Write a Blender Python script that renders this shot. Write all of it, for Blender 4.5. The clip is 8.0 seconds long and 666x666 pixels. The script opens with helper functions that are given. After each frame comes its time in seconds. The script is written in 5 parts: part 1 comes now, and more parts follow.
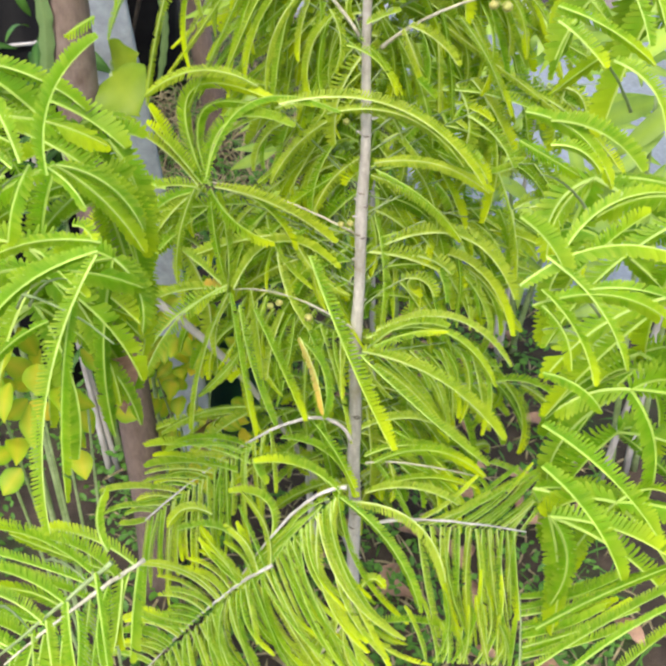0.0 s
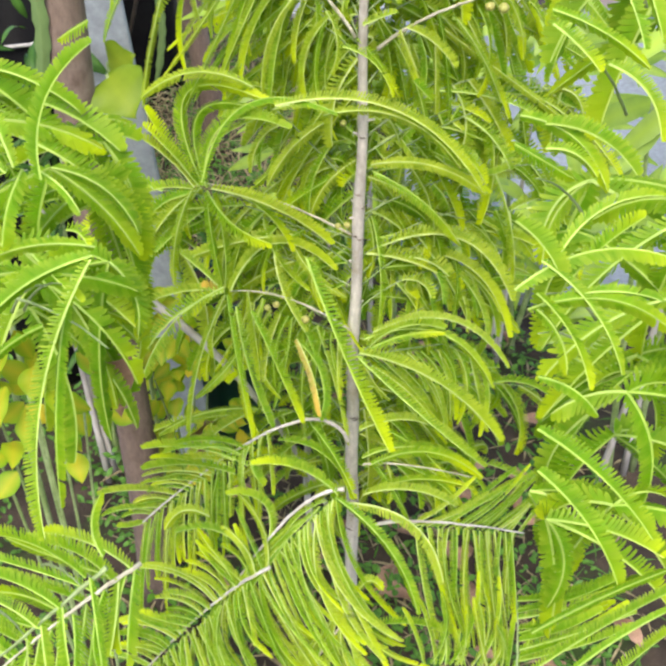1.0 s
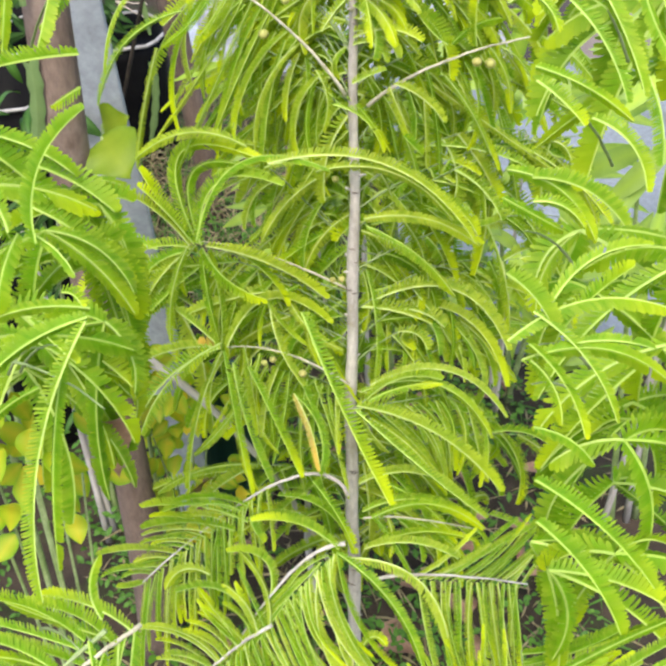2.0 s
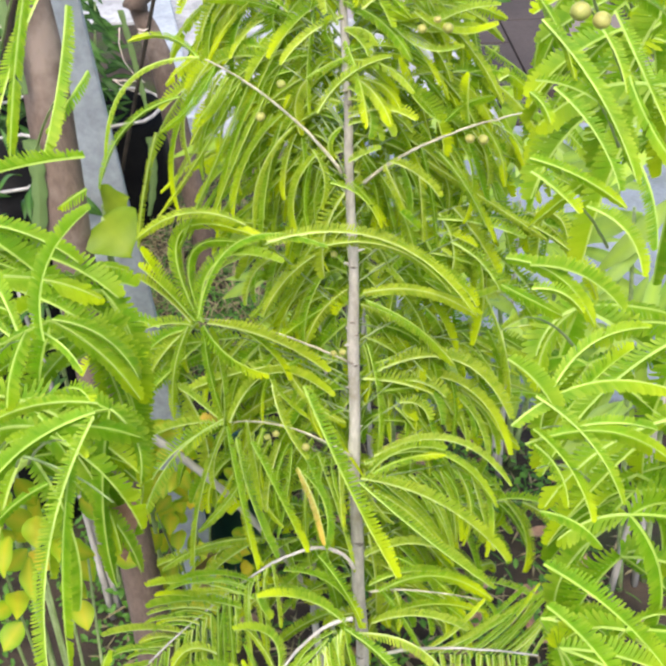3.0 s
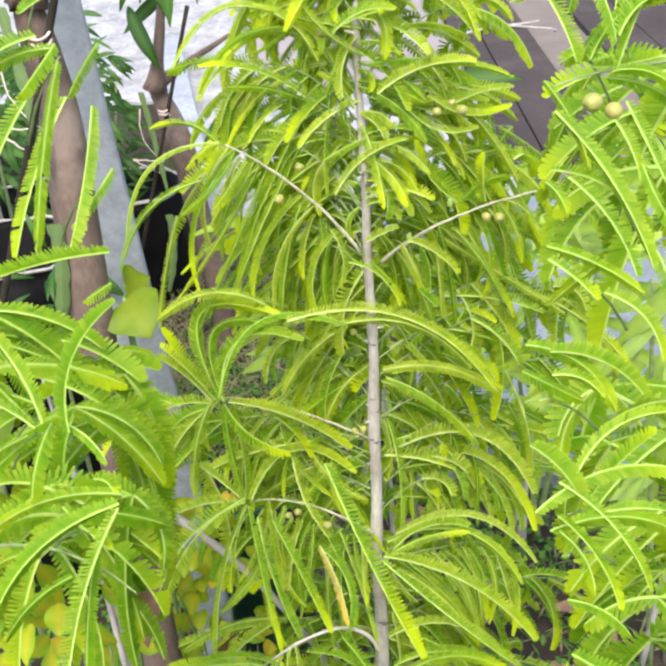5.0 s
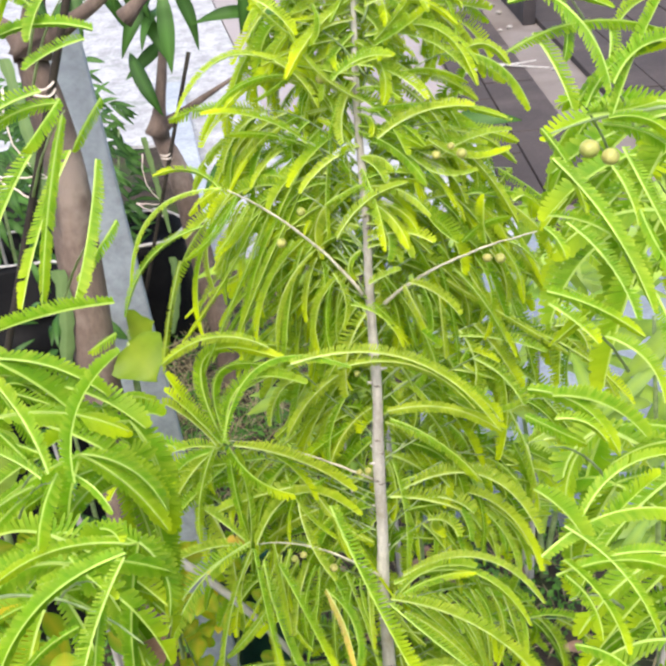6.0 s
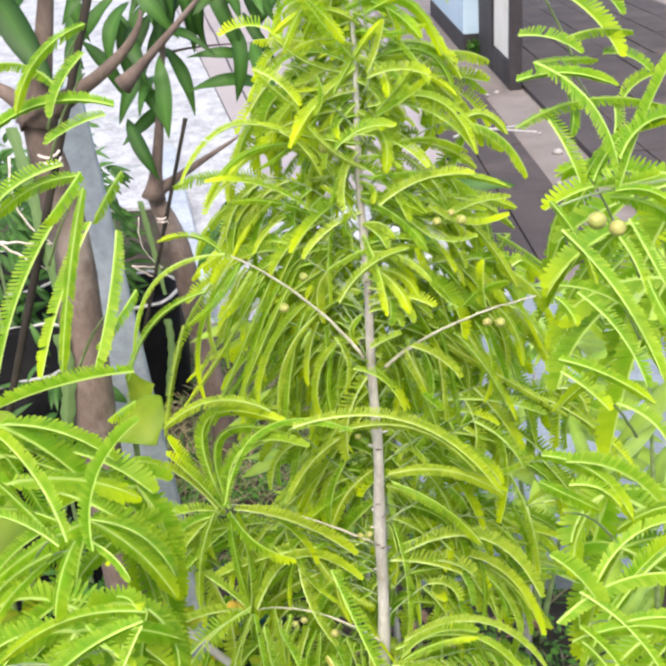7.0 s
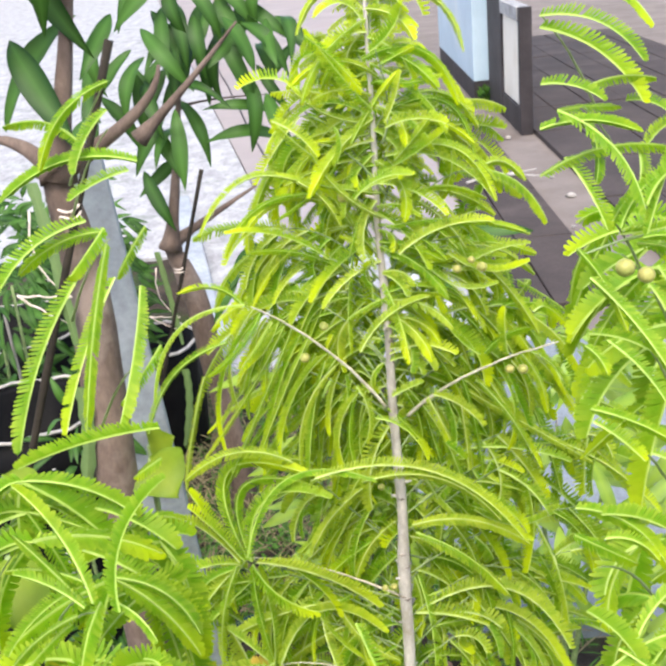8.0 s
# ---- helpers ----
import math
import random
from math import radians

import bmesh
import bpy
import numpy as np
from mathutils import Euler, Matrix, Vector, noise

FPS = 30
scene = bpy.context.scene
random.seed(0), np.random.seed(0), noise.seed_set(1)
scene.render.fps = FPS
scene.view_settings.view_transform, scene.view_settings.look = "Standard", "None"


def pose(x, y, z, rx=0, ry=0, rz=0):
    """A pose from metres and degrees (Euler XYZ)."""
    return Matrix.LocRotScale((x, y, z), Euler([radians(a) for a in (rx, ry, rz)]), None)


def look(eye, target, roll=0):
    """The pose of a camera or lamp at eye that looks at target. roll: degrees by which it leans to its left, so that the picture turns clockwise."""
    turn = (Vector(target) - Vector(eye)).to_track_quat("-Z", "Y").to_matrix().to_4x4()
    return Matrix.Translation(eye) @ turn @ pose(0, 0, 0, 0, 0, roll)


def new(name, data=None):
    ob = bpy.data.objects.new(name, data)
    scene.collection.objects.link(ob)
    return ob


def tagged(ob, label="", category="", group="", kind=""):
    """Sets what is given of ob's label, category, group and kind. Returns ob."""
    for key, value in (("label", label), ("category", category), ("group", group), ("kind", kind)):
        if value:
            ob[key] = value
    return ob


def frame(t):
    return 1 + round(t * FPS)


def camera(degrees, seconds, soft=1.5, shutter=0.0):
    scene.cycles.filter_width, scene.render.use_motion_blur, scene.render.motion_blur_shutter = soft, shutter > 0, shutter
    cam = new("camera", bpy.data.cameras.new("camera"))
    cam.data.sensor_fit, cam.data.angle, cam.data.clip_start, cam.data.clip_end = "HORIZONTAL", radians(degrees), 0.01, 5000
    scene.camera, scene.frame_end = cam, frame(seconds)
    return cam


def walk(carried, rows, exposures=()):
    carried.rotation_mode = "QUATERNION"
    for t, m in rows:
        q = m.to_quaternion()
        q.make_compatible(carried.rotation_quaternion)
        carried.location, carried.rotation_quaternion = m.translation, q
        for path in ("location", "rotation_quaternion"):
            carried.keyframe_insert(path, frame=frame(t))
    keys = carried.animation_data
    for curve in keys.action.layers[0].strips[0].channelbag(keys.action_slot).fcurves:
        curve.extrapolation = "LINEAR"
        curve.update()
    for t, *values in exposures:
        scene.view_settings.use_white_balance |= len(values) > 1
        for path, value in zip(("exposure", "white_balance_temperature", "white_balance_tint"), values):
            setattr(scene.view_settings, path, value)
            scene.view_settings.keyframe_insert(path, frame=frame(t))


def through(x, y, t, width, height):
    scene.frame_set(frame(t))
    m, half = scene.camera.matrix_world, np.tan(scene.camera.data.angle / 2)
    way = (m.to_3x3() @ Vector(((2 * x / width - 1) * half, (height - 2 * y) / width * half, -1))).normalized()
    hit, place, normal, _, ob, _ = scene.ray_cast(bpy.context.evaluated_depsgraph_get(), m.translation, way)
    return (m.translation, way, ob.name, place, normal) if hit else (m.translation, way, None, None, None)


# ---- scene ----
FOV = 36.18
cam = camera(FOV, 8.0, soft=3.1)
# seconds, place, pitch, yaw, roll: the camera is held almost still and tilts up along the sapling
ROWS = [
    (0.0, -0.0000, -0.9500, 1.4000, -40.50, 0.79, 0.03),
    (0.5, 0.0049, -0.9484, 1.3992, -40.04, 1.00, -0.09),
    (1.0, 0.0017, -0.9477, 1.4008, -40.51, 0.69, -0.02),
    (1.5, 0.0035, -0.9504, 1.4001, -40.44, 0.45, -0.20),
    (2.0, 0.0035, -0.9489, 1.4036, -37.57, 0.52, -1.25),
    (2.2, 0.0025, -0.9480, 1.4058, -36.56, 0.38, -1.51),
    (3.3, 0.0004, -0.9465, 1.4210, -33.36, 0.31, -2.74),
    (3.5, -0.0014, -0.9473, 1.4215, -32.84, 0.26, -2.81),
    (4.0, -0.0035, -0.9454, 1.4243, -31.98, 0.44, -3.21),
    (4.5, -0.0005, -0.9448, 1.4270, -30.98, 1.18, -3.53),
    (6.0, 0.0012, -0.9461, 1.4341, -28.06, 1.36, -4.64),
    (6.5, -0.0091, -0.9535, 1.4394, -26.10, 1.66, -5.14),
    (7.0, -0.0116, -0.9522, 1.4427, -24.76, 0.37, -4.31),
    (7.5, -0.0154, -0.9464, 1.4434, -22.88, 0.61, -5.10),
    (8.0, -0.0169, -0.9453, 1.4436, -22.10, 1.07, -5.50),
]
EYE = Vector((0.0, -0.95, 1.42))


def carried_pose(x, y, z, pitch, yaw, roll):
    p, w = radians(pitch), radians(yaw)
    ahead = Vector((-math.sin(w) * math.cos(p), math.cos(w) * math.cos(p), math.sin(p)))
    return look((x, y, z), Vector((x, y, z)) + ahead, roll)


EXPOSURE = 0.32
walk(cam, [(t, carried_pose(*r)) for t, *r in ROWS], [(0, EXPOSURE - 0.03, 6500, 10), (8, EXPOSURE + 0.05, 6500, 10)])

# ---- daylight: a bright, hazy sky and a broad soft sun from behind the camera, high up
world = bpy.data.worlds.new("sky")
scene.world = world
world.use_nodes = True
sky = world.node_tree.nodes.new("ShaderNodeTexSky")
sky.sky_type, sky.sun_disc = "NISHITA", False
sky.sun_elevation, sky.sun_rotation = radians(58), radians(187)
sky.dust_density, sky.air_density = 4.0, 1.0
back = world.node_tree.nodes["Background"]
world.node_tree.links.new(sky.outputs[0], back.inputs[0])
back.inputs[1].default_value = 0.335
sun_data = bpy.data.lights.new("sun", "SUN")
sun_data.energy, sun_data.angle, sun_data.color = 1.55, radians(16), (1.0, 0.95, 0.86)
sun = new("sun", sun_data)
sun.matrix_world = look((0, 0, 0), (0.05, 0.53, -0.85))


# ---- materials
def material(name, rough=0.6, spec=0.4, metal=0.0):
    m = bpy.data.materials.new(name)
    m.use_nodes = True
    s = m.node_tree.nodes["Principled BSDF"]
    s.inputs["Roughness"].default_value, s.inputs["Metallic"].default_value = rough, metal
    s.inputs["Specular IOR Level"].default_value = spec
    return m, m.node_tree.nodes, m.node_tree.links, s


def ramp(nodes, links, source, stops):
    r = nodes.new("ShaderNodeValToRGB")
    while len(r.color_ramp.elements) < len(stops):
        r.color_ramp.elements.new(0.5)
    for e, (at, col) in zip(r.color_ramp.elements, stops):
        e.position, e.color = at, (*col, 1)
    links.new(source, r.inputs[0])
    return r.outputs[0]


def noise_at(nodes, links, scale, detail=4.0, rough=0.6, stretch=None):
    tc = nodes.new("ShaderNodeTexCoord")
    n = nodes.new("ShaderNodeTexNoise")
    n.inputs["Scale"].default_value, n.inputs["Detail"].default_value, n.inputs["Roughness"].default_value = scale, detail, rough
    if stretch:
        mp = nodes.new("ShaderNodeMapping")
        mp.inputs["Scale"].default_value = stretch
        links.new(tc.outputs["Object"], mp.inputs[0])
        links.new(mp.outputs[0], n.inputs["Vector"])
    else:
        links.new(tc.outputs["Object"], n.inputs["Vector"])
    return n.outputs["Fac"]


def mixed(nodes, links, fac, a, b, mode="MIX"):
    m = nodes.new("ShaderNodeMix")
    m.data_type, m.blend_type = "RGBA", mode
    for src, slot in ((fac, 0), (a, 6), (b, 7)):
        if isinstance(src, bpy.types.NodeSocket):
            links.new(src, m.inputs[slot])
        else:
            m.inputs[slot].default_value = src if slot == 0 else (*src, 1)
    return m.outputs[2]


def bump(nodes, links, s, height, strength, distance):
    b = nodes.new("ShaderNodeBump")
    b.inputs["Strength"].default_value, b.inputs["Distance"].default_value = strength, distance
    links.new(height, b.inputs["Height"])
    links.new(b.outputs[0], s.inputs["Normal"])


def rough_surface(name, dark, light, coarse, fine, rough=0.85, depth=0.003, stain=None, stretch=None, grain=0.28):
    """Mineral, bark or painted surface: two scales of noise, stains and relief."""
    m, n, l, s = material(name, rough, 0.3)
    a = noise_at(n, l, coarse, 3, 0.6, stretch)
    b = noise_at(n, l, fine, 6, 0.7, stretch)
    col = ramp(n, l, a, [(0.32, dark), (0.68, light)])
    grain = ramp(n, l, b, [(0.3, (1 - grain,) * 3), (0.7, (1 + 0.45 * grain,) * 3)])
    col = mixed(n, l, 1.0, col, grain, "MULTIPLY")
    if stain:
        c = noise_at(n, l, coarse * 0.43, 5, 0.65)
        where = ramp(n, l, c, [(0.55, (0, 0, 0)), (0.68, (1, 1, 1))])
        col = mixed(n, l, where, col, stain)
    l.new(col, s.inputs["Base Color"])
    bump(n, l, s, b, 0.6, depth)
    return m


def leaf_surface(name, green, fresh, pale, rough=0.42, through=0.35, spec=0.28, spot=None):
    """Leaf: colour from the growth value of the mesh, a little drift from leaf to leaf and blade to blade, light let through."""
    m, n, l, s = material(name, rough, spec)
    g = n.new("ShaderNodeAttribute")
    g.attribute_name = "growth"
    tone, geo = n.new("ShaderNodeAttribute"), n.new("ShaderNodeNewGeometry")
    tone.attribute_name = "tone"
    base = ramp(n, l, tone.outputs["Fac"], [(0.0, green), (0.6, tuple(0.5 * (p + q) for p, q in zip(green, pale))), (1.0, pale)])
    isle = ramp(n, l, geo.outputs["Random Per Island"], [(0.0, (0.80, 0.82, 0.7)), (1.0, (1.15, 1.12, 1.1))])
    base = mixed(n, l, 1.0, base, isle, "MULTIPLY")
    blot = ramp(n, l, noise_at(n, l, 60, 4), [(0.35, (0.82, 0.85, 0.8)), (0.7, (1.1, 1.08, 1.05))])
    base = mixed(n, l, 1.0, base, blot, "MULTIPLY")
    if spot:
        base = mixed(n, l, ramp(n, l, noise_at(n, l, 35, 3), [(0.60, (0, 0, 0)), (0.70, (1, 1, 1))]), base, spot)
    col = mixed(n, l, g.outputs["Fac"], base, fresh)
    l.new(col, s.inputs["Base Color"])
    tr = n.new("ShaderNodeBsdfTranslucent")
    l.new(mixed(n, l, 1.0, col, (1.15, 1.1, 0.5), "MULTIPLY"), tr.inputs[0])
    mix = n.new("ShaderNodeMixShader")
    mix.inputs[0].default_value = through
    l.new(s.outputs[0], mix.inputs[1])
    l.new(tr.outputs[0], mix.inputs[2])
    l.new(mix.outputs[0], n["Material Output"].inputs[0])
    bump(n, l, s, noise_at(n, l, 220, 3), 0.25, 0.0008)
    return m


M_FROND = leaf_surface("frond_green", (0.155, 0.355, 0.008), (0.58, 0.70, 0.006), (0.45, 0.56, 0.060), 0.48, 0.50, 0.22)
M_OLD_FROND = leaf_surface("withering_frond", (0.36, 0.30, 0.03), (0.58, 0.40, 0.05), (0.46, 0.38, 0.11))
M_RACHIS = leaf_surface("frond_midrib", (0.34, 0.50, 0.08), (0.56, 0.66, 0.10), (0.56, 0.66, 0.25), 0.5, 0.1)
M_BARK = rough_surface("sapling_bark", (0.36, 0.33, 0.29), (0.60, 0.56, 0.50), 40, 240, 0.85, 0.0006, (0.30, 0.27, 0.20), (1, 1, 0.35))
M_SCAR = rough_surface("bark_scar", (0.15, 0.13, 0.11), (0.26, 0.22, 0.19), 60, 300, 0.95, 0.0004)
M_TWIG = rough_surface("twig_bark", (0.38, 0.35, 0.24), (0.60, 0.56, 0.43), 60, 300, 0.8, 0.0002)
M_FRUIT = rough_surface("fruit_skin", (0.27, 0.31, 0.07), (0.42, 0.38, 0.12), 90, 260, 0.4, 0.0004)
M_MANGO_LEAF = leaf_surface("broad_dark_leaf", (0.008, 0.036, 0.006), (0.075, 0.18, 0.030), (0.024, 0.076, 0.010), 0.46, 0.2, 0.2)
M_MANGO_BARK = rough_surface("brown_bark", (0.105, 0.075, 0.060), (0.19, 0.140, 0.112), 18, 160, 0.95, 0.004, (0.24, 0.19, 0.16), (1, 1, 0.4))
M_YELLOW_LEAF = leaf_surface("yellowing_leaf", (0.16, 0.38, 0.014), (0.66, 0.52, 0.03), (0.33, 0.50, 0.020), 0.5, 0.42, 0.28, (0.42, 0.42, 0.02))
M_LIME_LEAF = leaf_surface("lime_leaf", (0.13, 0.23, 0.010), (0.26, 0.33, 0.02), (0.19, 0.29, 0.02), 0.5, 0.30)
M_PALE_LEAF = leaf_surface("pale_broad_leaf", (0.17, 0.32, 0.05), (0.36, 0.52, 0.05), (0.33, 0.45, 0.16), 0.5, 0.3)
M_HERB = leaf_surface("herb_leaf", (0.022, 0.085, 0.010), (0.09, 0.22, 0.02), (0.06, 0.15, 0.02), 0.5, 0.2)
M_SUCCULENT = leaf_surface("strap_leaf", (0.09, 0.17, 0.06), (0.24, 0.32, 0.12), (0.16, 0.24, 0.10), 0.5, 0.1)
M_STALK = rough_surface("green_stalk", (0.16, 0.24, 0.07), (0.32, 0.40, 0.18), 20, 160, 0.6, 0.001)
M_STRAW = rough_surface("dry_straw", (0.15, 0.12, 0.055), (0.30, 0.25, 0.14), 40, 200, 0.9, 0.001)
M_DRY = rough_surface("dry_brown_leaf", (0.20, 0.105, 0.06), (0.36, 0.22, 0.14), 30, 150, 0.6, 0.001, (0.15, 0.07, 0.04))
M_SOIL = rough_surface("dark_soil", (0.020, 0.016, 0.011), (0.070, 0.050, 0.034), 9, 90, 0.95, 0.008, (0.030, 0.055, 0.010))
M_CONCRETE = rough_surface("grey_concrete", (0.15, 0.175, 0.19), (0.23, 0.26, 0.285), 3, 70, 0.75, 0.002, (0.11, 0.125, 0.11))
# white stands in for sunlight on plain concrete
M_WHITE = rough_surface("white_concrete", (0.27, 0.27, 0.275), (0.45, 0.45, 0.45), 9, 38, 0.8, 0.0002, (0.19, 0.21, 0.19), (1, 0.5, 1), 0.30)
M_BEIGE = rough_surface("beige_concrete", (0.25, 0.22, 0.215), (0.30, 0.265, 0.255), 1.5, 60, 0.85, 0.0005, (0.28, 0.235, 0.22), None, 0.06)
M_SLAB = rough_surface("brown_paving_slab", (0.042, 0.032, 0.029), (0.070, 0.054, 0.048), 2.5, 60, 0.8, 0.001, (0.095, 0.075, 0.066))
M_CEMENT = rough_surface("worn_cement", (0.15, 0.125, 0.11), (0.21, 0.18, 0.16), 2.2, 70, 0.9, 0.0005, (0.13, 0.105, 0.09), None, 0.10)
M_CREAM = rough_surface("cream_paint", (0.70, 0.66, 0.56), (0.78, 0.74, 0.65), 2, 80, 0.6, 0.001, (0.62, 0.56, 0.46), None, 0.07)
M_PLINTH = rough_surface("dark_plinth", (0.022, 0.018, 0.019), (0.048, 0.040, 0.042), 5, 90, 0.6, 0.002)
M_BLUE = rough_surface("pale_blue_paint", (0.40, 0.52, 0.60), (0.48, 0.60, 0.68), 2, 60, 0.5, 0.001, (0.56, 0.62, 0.64), None, 0.07)
M_BOARD = rough_surface("pale_blue_grey", (0.27, 0.30, 0.33), (0.38, 0.41, 0.44), 5, 60, 0.7, 0.001, (0.28, 0.30, 0.30))
M_TEAL = rough_surface("dark_teal_plastic", (0.008, 0.045, 0.035), (0.014, 0.07, 0.052), 6, 120, 0.4, 0.0005)
M_BLACK = rough_surface("black_plastic", (0.004, 0.004, 0.005), (0.009, 0.009, 0.009), 8, 120, 0.5, 0.001)
M_BLACK.node_tree.nodes["Principled BSDF"].inputs["Specular IOR Level"].default_value = 0.06
M_STAKE = rough_surface("grey_stake", (0.33, 0.31, 0.28), (0.52, 0.49, 0.46), 30, 200, 0.9, 0.002, None, (1, 1, 0.2))
M_STRING = rough_surface("pale_string", (0.60, 0.50, 0.42), (0.75, 0.66, 0.58), 90, 300, 0.9, 0.0006)
M_BAMBOO = rough_surface("dark_cane", (0.014, 0.011, 0.008), (0.040, 0.032, 0.022), 25, 160, 0.9, 0.001)
M_STONE = rough_surface("pebble", (0.22, 0.20, 0.18), (0.45, 0.42, 0.38), 20, 120, 0.9, 0.002)


# ---- builders
def part(name, bm, mat, parent, label="", kind="", smooth=False):
    """One mesh object under a thing or a part."""
    me = bpy.data.meshes.new(name)
    bm.to_mesh(me)
    bm.free()
    for x in (mat if isinstance(mat, (list, tuple)) else [mat]):
        me.materials.append(x)
    if smooth:
        me.polygons.foreach_set("use_smooth", [True] * len(me.polygons))
    ob = new(name, me)
    if parent is not None:
        ob.parent = parent
    return tagged(ob, label, kind=kind)


def raw(name, verts, faces, slots, growth, mats, parent, label="", tone=None):
    """One mesh object from vertex and face lists that a builder made up."""
    me = bpy.data.meshes.new(name)
    me.from_pydata([tuple(v) for v in verts], [], faces)
    for x in mats:
        me.materials.append(x)
    if slots:
        me.polygons.foreach_set("material_index", slots)
    if growth is not None:
        me.attributes.new("growth", "FLOAT", "POINT").data.foreach_set("value", growth)
        me.attributes.new("tone", "FLOAT", "POINT").data.foreach_set("value", tone or [random.random()] * len(verts))
    ob = new(name, me)
    if parent is not None:
        ob.parent = parent
    return tagged(ob, label)


def thing(name, label, category, group="", at=(0, 0, 0)):
    e = new(name)
    e.empty_display_size = 0.05
    e.location = at
    return tagged(e, label, category, group)


def bez(a, b, c, s):
    return a * ((1 - s) * (1 - s)) + b * (2 * s * (1 - s)) + c * (s * s)


def tube(points, radii, sides=8, wobble=0.0, rng=random):
    """A tapered tube along points."""
    bm = bmesh.new()
    rings = []
    for i, (p, r) in enumerate(zip(points, radii)):
        t = (points[min(i + 1, len(points) - 1)] - points[max(i - 1, 0)]).normalized()
        u = t.cross(Vector((0.31, -0.8, 0.52))).normalized()
        v = t.cross(u)
        rings.append([bm.verts.new(p + (u * math.cos(k * math.tau / sides) + v * math.sin(k * math.tau / sides)) * r * (1 + rng.uniform(-wobble, wobble))) for k in range(sides)])
    for a, b in zip(rings, rings[1:]):
        for k in range(sides):
            bm.faces.new((a[k], a[(k + 1) % sides], b[(k + 1) % sides], b[k]))
    bm.faces.new(rings[0][::-1])
    bm.faces.new(rings[-1])
    return bm


def box(x0, x1, y0, y1, z0, z1, bevel=0.0):
    bm = bmesh.new()
    bmesh.ops.create_cube(bm, size=1)
    for v in bm.verts:
        v.co = Vector(((x0 + x1) / 2 + v.co.x * (x1 - x0), (y0 + y1) / 2 + v.co.y * (y1 - y0), (z0 + z1) / 2 + v.co.z * (z1 - z0)))
    if bevel:
        bmesh.ops.bevel(bm, geom=bm.edges[:], offset=bevel, segments=2, affect="EDGES", profile=0.5)
    return bm


FACING = Vector((0.0, -0.857, 0.515))


